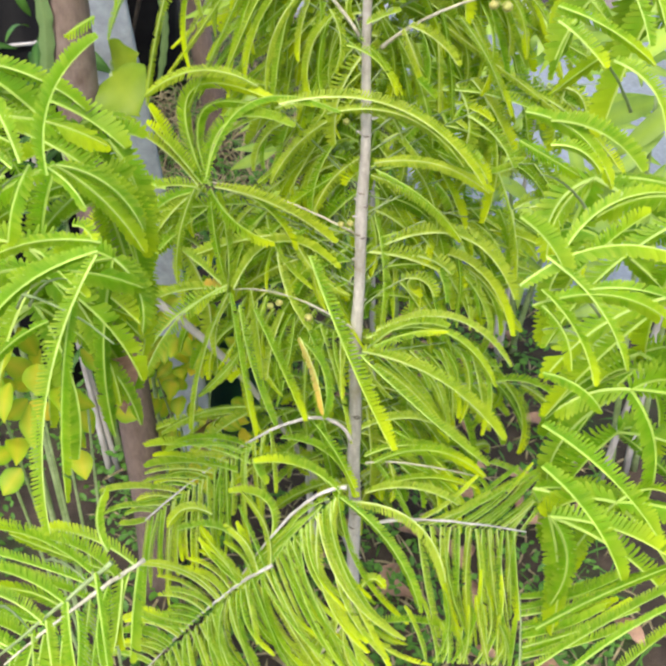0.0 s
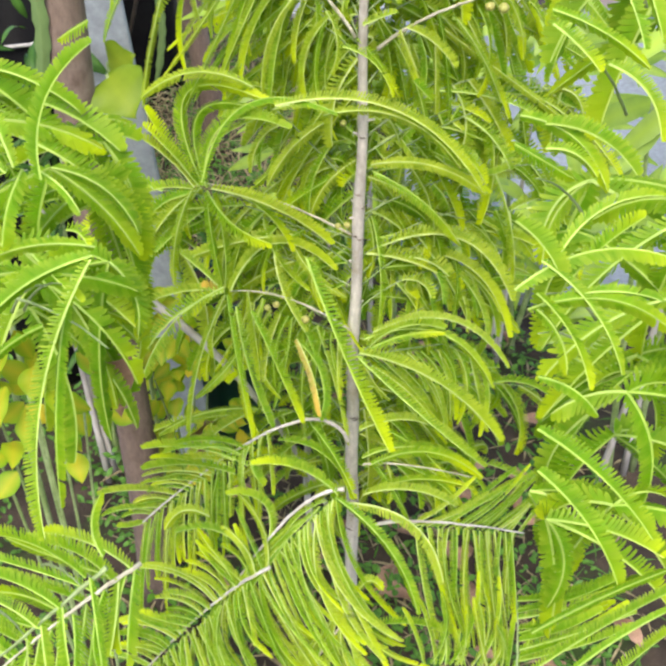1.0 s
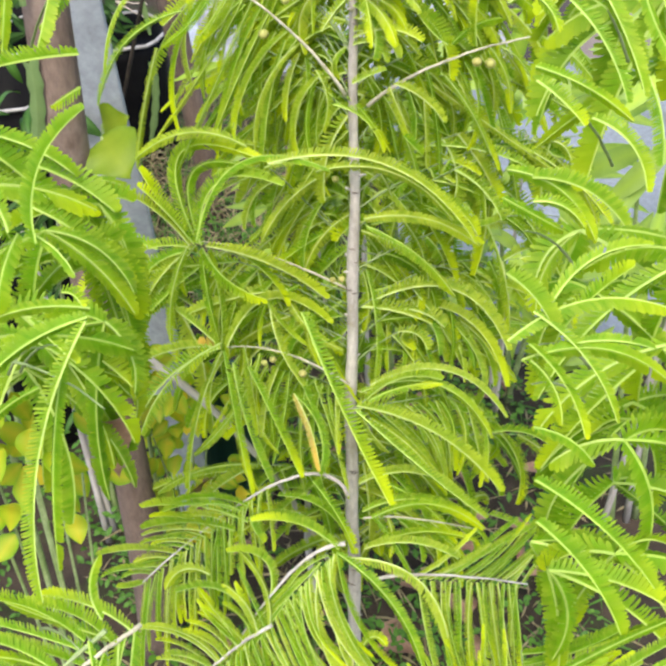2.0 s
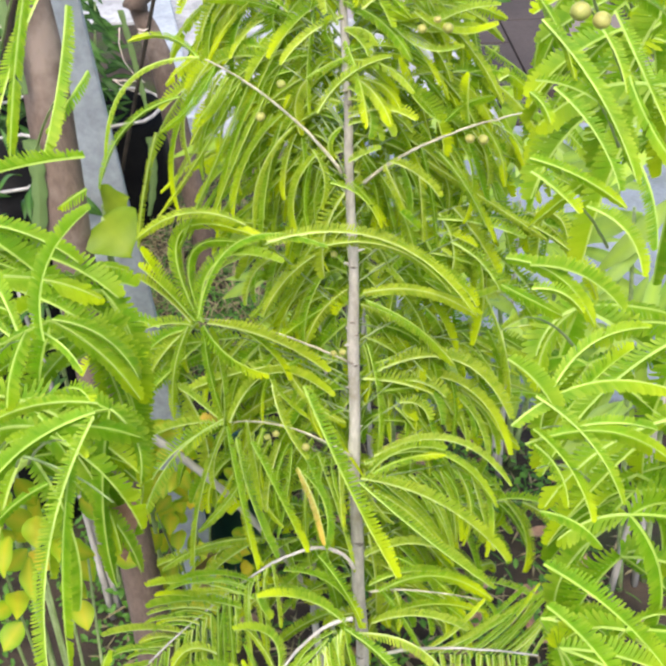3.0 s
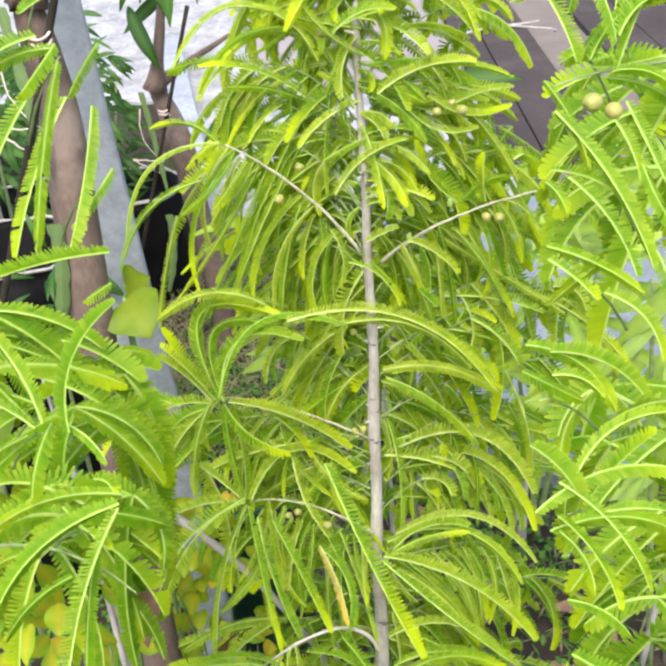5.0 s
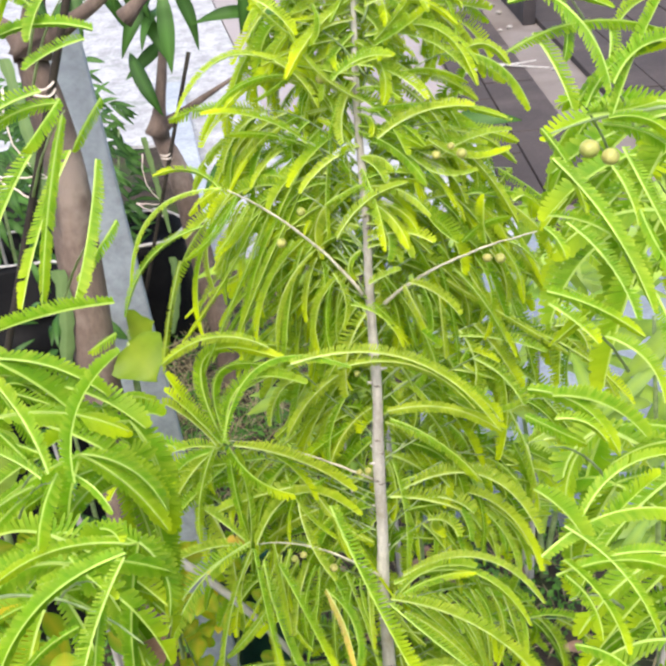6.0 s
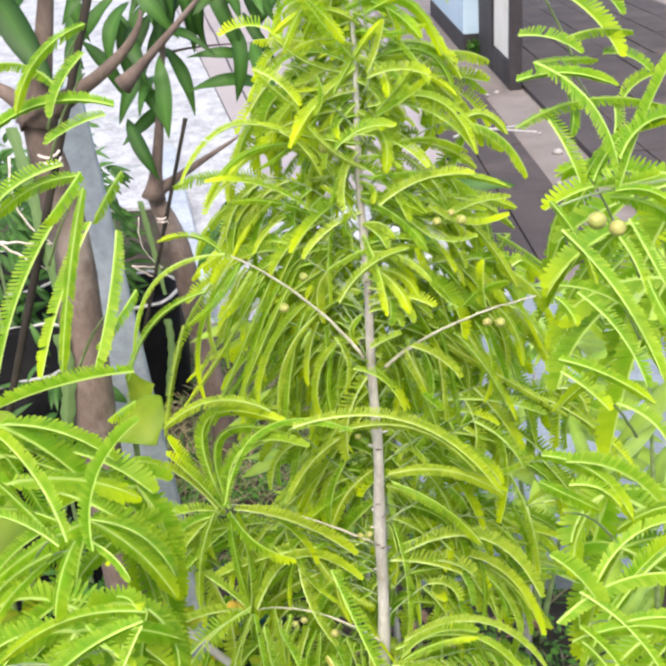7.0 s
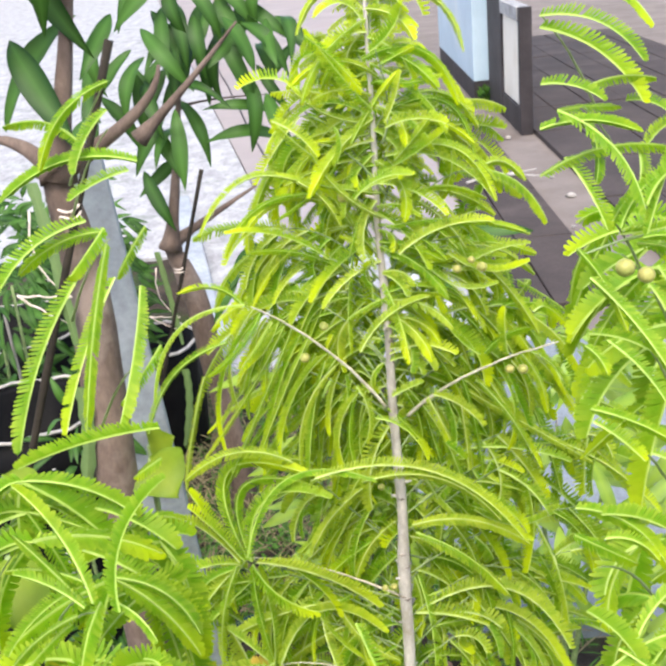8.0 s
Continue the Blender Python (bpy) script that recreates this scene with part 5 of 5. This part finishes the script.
leaves(tree, [((-0.323, 1.382, 1.214), (-0.375, 1.334, 1.126), 0.0436),
              ((-0.339, 1.420, 1.256), (-0.398, 1.372, 1.222), 0.0436),
              ((-0.288, 1.459, 1.240), (-0.333, 1.411, 1.167), 0.0496),
              ((-0.256, 1.401, 1.234), (-0.177, 1.353, 1.098), 0.0451),
              ((-0.240, 1.440, 1.238), (-0.201, 1.392, 1.158), 0.0451),
              ((-0.143, 1.382, 1.252), (-0.130, 1.334, 1.190), 0.0391),
              ((-0.181, 1.420, 1.252), (-0.203, 1.372, 1.206), 0.0436),
              ((-0.109, 1.459, 1.244), (-0.085, 1.411, 1.183), 0.0406),
              ((-0.360, 1.401, 1.097), (-0.236, 1.353, 1.077), 0.0331)])
leaves(tree, [((-0.363, 1.440, 1.086), (-0.285, 1.392, 0.984), 0.0406),
              ((-0.146, 1.382, 1.050), (-0.267, 1.334, 1.049), 0.0346),
              ((-0.136, 1.420, 0.979), (-0.276, 1.372, 0.970), 0.0421),
              ((-0.149, 1.459, 0.972), (-0.113, 1.411, 0.916), 0.0421),
              ((-0.174, 1.401, 1.154), (-0.095, 1.353, 1.086), 0.0316),
              ((-0.436, 1.440, 1.050), (-0.346, 1.392, 0.964), 0.0421),
              ((-0.459, 1.382, 0.942), (-0.366, 1.334, 0.868), 0.0436),
              ((-0.374, 1.420, 1.030), (-0.431, 1.372, 1.014), 0.0376),
              ((-0.227, 1.459, 0.722), (-0.340, 1.411, 0.694), 0.0451)])
leaves(tree, [((-0.270, 1.401, 0.690), (-0.358, 1.353, 0.618), 0.0406),
              ((-0.384, 1.440, 1.160), (-0.420, 1.392, 1.094), 0.0421),
              ((-0.294, 1.382, 1.283), (-0.236, 1.334, 1.213), 0.0436),
              ((-0.341, 1.420, 1.301), (-0.363, 1.372, 1.237), 0.0436),
              ((-0.197, 1.459, 1.286), (-0.148, 1.411, 1.215), 0.0451),
              ((-0.421, 1.401, 1.193), (-0.457, 1.353, 1.104), 0.0451),
              ((-0.249, 1.440, 1.310), (-0.197, 1.392, 1.260), 0.0436),
              ((-0.365, 1.382, 1.296), (-0.408, 1.334, 1.209), 0.0436),
              ((-0.323, 1.420, 1.175), (-0.363, 1.372, 1.115), 0.0406)])
leaves(tree, [((-0.217, 1.459, 1.279), (-0.178, 1.411, 1.200), 0.0451),
              ((-0.265, 1.401, 1.304), (-0.280, 1.353, 1.232), 0.0436),
              ((-0.170, 1.440, 1.195), (-0.137, 1.392, 1.135), 0.0376),
              ((-0.388, 1.382, 1.291), (-0.360, 1.334, 1.223), 0.0421),
              ((-0.085, 1.420, 1.191), (-0.118, 1.372, 1.144), 0.0361),
              ((-0.379, 1.459, 0.954), (-0.440, 1.411, 0.900), 0.0391),
              ((-0.430, 1.401, 1.140), (-0.396, 1.353, 1.071), 0.0421)])
strap(tree, ((-0.419, 1.286, 0.478), (-0.421, 1.286, 0.388), (-0.447, 1.286, 0.274)), 0.0172)
strap(tree, ((-0.441, 1.286, 0.774), (-0.427, 1.286, 0.661), (-0.415, 1.286, 0.542)), 0.0126)
roots(tree, ((-0.449, 1.286, 0.735), (-0.450, 1.286, 0.663), (-0.410, 1.286, 0.611), (-0.482, 1.286, 0.619)), 0.0015)
cane_with_tie((-0.314, 1.286, 0.954), (-0.400, 1.286, 0.689), (-0.392, 1.286, 0.726), 0.0045, "dark cane tied with pale string beside mango tree")
# nearer copy of the tree and cane, fitted to the view's left side
near_tree = tree = thing("mango_tree", "added slim mango tree with smooth brown trunk and long leaves", "tree")
trunk(tree, (-0.288, 0.017, 0.000), (-0.298, 0.118, 0.933), (-0.323, 0.158, 1.222), 0.0250)
limb(tree, (-0.323, 0.158, 1.217), (-0.299, 0.167, 1.291), (-0.263, 0.266, 1.562), 0.0141)
limb(tree, (-0.323, 0.168, 1.224), (-0.199, 0.154, 1.268), (-0.199, 0.192, 1.312), 0.0104)
limb(tree, (-0.321, 0.149, 1.225), (-0.351, 0.162, 1.257), (-0.413, 0.204, 1.248), 0.0120)
leaves(tree, [((-0.249, 0.254, 1.561), (-0.291, 0.209, 1.487), 0.0416),
              ((-0.266, 0.293, 1.599), (-0.315, 0.259, 1.567), 0.0432),
              ((-0.222, 0.309, 1.592), (-0.258, 0.264, 1.528), 0.0480),
              ((-0.345, 0.272, 1.441), (-0.263, 0.205, 1.369), 0.0400),
              ((-0.361, 0.214, 1.350), (-0.277, 0.153, 1.290), 0.0416),
              ((-0.290, 0.243, 1.422), (-0.339, 0.217, 1.404), 0.0368),
              ((-0.303, 0.287, 1.525), (-0.332, 0.247, 1.470), 0.0416),
              ((-0.269, 0.304, 1.636), (-0.285, 0.258, 1.577), 0.0416),
              ((-0.334, 0.276, 1.549), (-0.361, 0.227, 1.471), 0.0432)])
leaves(tree, [((-0.288, 0.281, 1.626), (-0.321, 0.233, 1.552), 0.0416),
              ((-0.249, 0.269, 1.535), (-0.282, 0.228, 1.484), 0.0400),
              ((-0.308, 0.282, 1.622), (-0.282, 0.228, 1.561), 0.0400),
              ((-0.293, 0.252, 1.368), (-0.346, 0.221, 1.320), 0.0384),
              ((-0.341, 0.264, 1.506), (-0.308, 0.212, 1.446), 0.0400)])
strap(tree, ((-0.324, 0.093, 0.983), (-0.327, 0.091, 0.908), (-0.356, 0.097, 0.806)), 0.0163)
strap(tree, ((-0.340, 0.121, 1.212), (-0.327, 0.106, 1.127), (-0.319, 0.095, 1.034)), 0.0125)
roots(tree, ((-0.348, 0.119, 1.181), (-0.347, 0.111, 1.125), (-0.313, 0.098, 1.089), (-0.378, 0.113, 1.090)), 0.0014)
cane_with_tie((-0.235, 0.129, 1.349), (-0.305, 0.104, 1.150), (-0.297, 0.106, 1.179), 0.0043, "dark cane tied with pale string beside slim trunk")


# ---- black grow bags with pale folded rims
def grow_bag(x, y, h, r, label, z=0.0, hem=0.005):
    bag = thing("grow_bag", label, "bag", "grow bags", (x, y, z))
    bm = bmesh.new()
    prof = [(0.80, -0.005), (0.98, 0.03), (1.0, 0.3), (1.03, 0.6), (0.97, 0.9), (1.0, 1.0), (0.93, 0.985), (0.90, 0.85)]
    rings = []
    for pr, pz in prof:
        rings.append([bm.verts.new((math.cos(k * math.tau / 24) * r * pr * (1 + 0.05 * math.sin(3 * k + pz * 9)), math.sin(k * math.tau / 24) * r * pr * (1 + 0.05 * math.cos(2 * k + pz * 7)), pz * h)) for k in range(24)])
    for a, b in zip(rings, rings[1:]):
        for k in range(24):
            bm.faces.new((a[k], a[(k + 1) % 24], b[(k + 1) % 24], b[k]))
    bm.faces.new(rings[0][::-1])
    bm.faces.new(rings[-1])
    part("bag_body", bm, M_BLACK, bag, smooth=True)
    rim = [Vector((math.cos(k * math.tau / 24) * r * 1.02, math.sin(k * math.tau / 24) * r * 1.02, h + 0.004 * math.sin(k * 1.7))) for k in range(25)]
    part("rim", tube(rim, [hem] * 25, 6), M_STAKE, bag, "pale folded rim", smooth=True)
    return bag


grow_bag(-0.60, 1.76, 0.37, 0.14, "black plastic grow bag with pale rim on soil")
# nearer copy of the bag, placed to fit the view's left side
grow_bag(-0.57, 0.62, 0.72, 0.12, "added tall black plastic grow bag beside the slim trunk", 0.0, 0.003)

# added bag, its black stands in for the shadow between the leaves
grow_bag(-0.80, 1.30, 0.62, 0.16, "added tall black bag as dark backdrop behind the leaves", 0.0, 0.003)

# added pale board beside the slim trunk, placed to fit the camera's view
board = part("board", box(-0.032, 0.032, -0.006, 0.006, -0.01, 1.22, 0.002), M_BOARD, None)
board.matrix_world = pose(-0.250, 0.30, 0, 0, -4.0, 0)
tagged(board, "added pale blue-grey board leaning beside the slim trunk", "board")

# teal pot
pot = thing("plant_pot", "dark teal plastic plant pot on the soil", "pot", at=(-0.205, 0.42, 0))
bm = bmesh.new()
rings = []
for pr, pz in ((0.058, -0.004), (0.061, 0.0), (0.075, 0.330), (0.080, 0.331), (0.082, 0.350), (0.077, 0.352), (0.072, 0.325)):
    rings.append([bm.verts.new((math.cos(k * math.tau / 32) * pr, math.sin(k * math.tau / 32) * pr, pz)) for k in range(32)])
for a, b in zip(rings, rings[1:]):
    for k in range(32):
        bm.faces.new((a[k], a[(k + 1) % 32], b[(k + 1) % 32], b[k]))
bm.faces.new(rings[0][::-1])
part("pot_wall", bm, M_TEAL, pot, smooth=True)
bm = bmesh.new()
bmesh.ops.create_circle(bm, cap_ends=True, segments=32, radius=0.0725)
bmesh.ops.translate(bm, verts=bm.verts[:], vec=(0, 0, 0.327))
part("potting_soil", bm, M_SOIL, pot)

# stake beside the sapling, dead stick lying through the leaves
a, c = Vector((-0.050, 0.13, -0.02)), Vector((-0.054, 0.15, 0.41))
tagged(part("stake", tube([a.lerp(c, i / 12) + Vector((0.002 * math.sin(i), 0, 0)) for i in range(13)], [0.0068 - 0.0002 * i for i in range(13)], 9, 0.05), M_STAKE, None, smooth=True), "weathered grey wooden stake beside the sapling", "stake")
a, b, c = Vector((-0.287, 0.030, 0.657)), Vector((-0.082, 0.030, 0.514)), Vector((0.02, 0.10, 0.0))
tagged(part("dead_stick", tube([bez(a, b, c, i / 14) for i in range(15)], [0.006 - 0.0002 * i for i in range(15)], 8, 0.06), M_STAKE, None, smooth=True), "bleached dead stick leaning through the leaves", "stick")


# ---- shrubs with yellowing leaves
def yellow_shrub(x, y, z0, z1, spread, size, count, label):
    shrub = thing("yellowing_shrub", label, "shrub", "yellowing shrubs", (0, 0, 0))
    for k in range(5):
        ang = k * 1.3
        a, c = Vector((x, y, -0.01)), Vector((x + math.cos(ang) * spread * 0.7, y + math.sin(ang) * spread * 0.6, z1 * random.uniform(0.8, 1.0)))
        b = (a + c) / 2 + Vector((0, 0, z1 * 0.2))
        part("stem", tube([bez(a, b, c, i / 8) for i in range(9)], [0.0022 - 0.00016 * i for i in range(9)], 6), M_STALK, shrub, smooth=True)
    for k in range(count):
        ang = random.uniform(0, 6.283)
        r = spread * math.sqrt(random.random())
        base = Vector((x + math.cos(ang) * r, y + math.sin(ang) * r * 0.7, random.uniform(z0, z1)))
        d = Vector((math.cos(ang) + random.uniform(-.7, .7), math.sin(ang) * 0.5 - 0.5, random.uniform(-0.9, 0.35))).normalized()
        leaf("leaf", M_YELLOW_LEAF, shrub, base, base + d * size * random.uniform(0.75, 1.25), size * random.uniform(0.5, 0.72), random.uniform(0.02, 0.15), (random.uniform(-.5, .5), -0.8, 0.6), random.choice((0, 0, 0, 0, 0.05, 0.1, 0.8)), random.uniform(0.0, 0.3), 0.85)
    return shrub


yellow_shrub(-0.235, 0.16, 0.20, 0.52, 0.085, 0.037, 95, "low shrub with yellow-green and yellowed oval leaves")
# nearer copy of the shrub, placed for the view's left side
yellow_shrub(-0.245, -0.38, 0.80, 0.97, 0.065, 0.028, 62, "added upright shrub with yellowed oval leaves close by")

# large yellow-green leaves on tall stalks
# the last two are added near the camera, for its left side
for base, tip, w in (((-0.270, 0.133, 0.865), (-0.234, 0.089, 0.835), 0.075), ((-0.280, 0.184, 0.856), (-0.245, 0.175, 0.869), 0.05), ((-0.281, -0.311, 1.033), (-0.259, -0.356, 0.994), 0.055), ((-0.298, -0.240, 1.061), (-0.257, -0.266, 1.031), 0.04)):
    plant = thing("broad_leaf_plant", "large rounded yellow-green leaf on a tall stalk", "plant", "broad leaf plants")
    b = Vector(base)
    part("stalk", tube([Vector((b.x - 0.02, b.y + 0.03, -0.01)).lerp(b, i / 10) for i in range(11)], [0.003] * 11, 6), M_STALK, plant, smooth=True)
    leaf("leaf", M_LIME_LEAF, plant, base, tip, w, 0.06, (0.2, -1, 0.4), 0.0, 0.2, 0.7)


# ---- pale broad-leaved shrubs over the concrete
def pale_shrub(x, y, z0, z1, spread, size, count, label, mat):
    shrub = thing("broad_leaf_shrub", label, "shrub", "broad-leaved shrubs")
    for k in range(4):
        a = Vector((x + random.uniform(-.04, .04), y + random.uniform(-.03, .03), -0.01))
        c = a + Vector((random.uniform(-.5, .5) * spread, random.uniform(-.3, .3) * spread, z1 * random.uniform(0.75, 0.95)))
        part("stalk", tube([a.lerp(c, i / 10) for i in range(11)], [0.0065 - 0.0004 * i for i in range(11)], 8, 0.04), M_STALK if k % 2 else M_STAKE, shrub, smooth=True)
    for k in range(count):
        ang = random.uniform(0, 6.283)
        r = spread * math.sqrt(random.random())
        base = Vector((x + math.cos(ang) * r * 0.7, y + math.sin(ang) * r * 0.5, random.uniform(z0, z1)))
        d = Vector((math.cos(ang) + random.uniform(-.4, .4), math.sin(ang) * 0.4 - 0.35, random.uniform(-1.1, 0.5))).normalized()
        leaf("leaf", mat, shrub, base, base + d * size * random.uniform(0.6, 1.2), size * random.uniform(0.15, 0.25), random.uniform(0.08, 0.28), (random.uniform(-.4, .4), -0.8, 0.6), random.choice((0, 0, 0.2, 0.5)), random.uniform(0.05, 0.3), 0.9)


hung = [(random.uniform(-.56, -.10), random.uniform(1.30, 1.55), random.uniform(1.06, 1.38)) for k in range(34)]
leaves(far_tree, [(p, (p[0] + random.uniform(-.05, .05), p[1] - 0.03, p[2] - random.uniform(0.04, 0.10)), 0.045) for p in hung if not (-0.33 < p[0] < -0.2 and p[2] < 1.18)])
leaves(near_tree, [((-0.30 - 0.05 * k, 0.20, 1.50 + 0.03 * (k % 2)), (-0.29 - 0.055 * k, 0.17, 1.40 + 0.03 * (k % 3)), 0.04) for k in range(5)])
pale_shrub(0.34, 0.62, 0.25, 0.80, 0.19, 0.125, 90, "pale green broad-leaved shrub over grey concrete", M_PALE_LEAF)
pale_shrub(0.50, 0.30, 0.35, 1.00, 0.18, 0.13, 90, "tall pale green shrub with broad soft leaves", M_PALE_LEAF)
pale_shrub(-0.02, 0.75, 0.15, 0.72, 0.22, 0.115, 80, "green broad-leaved shrub behind the sapling", M_PALE_LEAF)
pale_shrub(0.08, 0.52, 0.62, 1.00, 0.11, 0.11, 14, "dark green broad-leaved shrub behind the sapling", M_MANGO_LEAF)
# added shrub, its dark leaves hide the trunk's foot and darken the hollow
pale_shrub(-0.40, 0.30, 0.30, 0.86, 0.09, 0.05, 150, "added dark green shrub filling the hollow beside slim trunk", M_MANGO_LEAF)
pale_shrub(-0.70, 0.95, 0.25, 0.98, 0.20, 0.065, 420, "dense dark leafy shrub behind the black bag", M_MANGO_LEAF)
pale_shrub(-0.74, 1.75, 0.10, 0.74, 0.24, 0.075, 420, "dense dark green shrub beside the mango tree", M_MANGO_LEAF)
pale_shrub(-1.05, 2.60, 0.05, 0.66, 0.32, 0.09, 360, "dark green bushy shrub at the edge of the white pavement", M_MANGO_LEAF)


# ---- fallen leaves, herbs, grass and litter
def dry_leaf(x, y, z, size, yaw, stand):
    a = Vector((0, 0, 0))
    c = Vector((size, 0, 0))
    ob = leaf("dry_leaf", M_DRY, None, a, c, size * 0.42, 0.18, (0, 0, 1), 0.0, 0.45)
    ob.matrix_world = pose(x, y, z, 0, stand, yaw)
    return tagged(ob, "curled reddish-brown dry leaf", "leaf", "fallen leaves")


# the first two hang in the air, placed to fit the camera's view
dry_leaf(-0.172, 0.03, 0.405, 0.095, 150, 76)
dry_leaf(-0.160, -0.43, 0.93, 0.075, 100, 75)
for i in range(64):
    dry_leaf(random.uniform(-0.30, 0.46), random.uniform(-0.15, 0.75), 0.016, random.uniform(0.03, 0.075), random.uniform(0, 360), random.uniform(-14, 4))

verts, faces, g = [], [], []
for i in range(9800):
    x, y = random.uniform(-0.75, 0.42), random.uniform(-0.35, 1.30)
    if noise.noise(Vector((x * 5, y * 5, 3))) < -0.18:
        continue
    base = Vector((x, y, random.uniform(0.0, 0.13) ** 1.2))
    ang = random.uniform(0, 6.283)
    s = random.uniform(0.008, 0.020)
    blade(verts, faces, g, base, base + Vector((math.cos(ang) * s, math.sin(ang) * s, random.uniform(-.2, 0.7) * s)), s * 0.6, 0.1, Vector((0.1, -0.3, 1)), random.choice((0, 0, 0.3, 0.8)), 3)
tagged(raw("herbs", verts, faces, None, g, (M_HERB,), None, "low dark green small-leaved herbs on the soil"), category="herbs", kind="stuff")

verts, faces, g = [], [], []
for i in range(4200):
    x, y = random.uniform(-0.85, -0.10), random.uniform(0.90, 2.2)
    base = Vector((x, y, random.uniform(0.0, 0.06)))
    ang, s = random.uniform(0, 6.283), random.uniform(0.04, 0.11)
    blade(verts, faces, g, base, base + Vector((math.cos(ang) * s, math.sin(ang) * s, random.uniform(0.0, 0.8) * s)), 0.0035, 0.2, Vector((0.1, -0.3, 1)), random.choice((0, 0, 0.3)), 4)
for i in range(1500):
    base = Vector((random.uniform(-0.40, 0.50), random.uniform(-0.20, 0.80), random.uniform(0.006, 0.025)))
    ang, s = random.uniform(0, 6.283), random.uniform(0.02, 0.08)
    blade(verts, faces, g, base, base + Vector((math.cos(ang) * s, math.sin(ang) * s, random.uniform(-0.05, 0.25) * s)), random.uniform(0.002, 0.005), 0.1, Vector((0.1, -0.3, 1)), 0.0, 4)
ob = raw("grass_litter", verts, faces, [1 if (i // 8) % 5 < 3 else 0 for i in range(len(faces))], g, (M_HERB, M_STRAW), None, "tangled dry straw and green grass on soil")
tagged(ob, category="grass", kind="stuff")

# last thin branches on the open side of the sapling's crown
inner_growth(5, 0.98, 1.15, 0.17, 0.15)
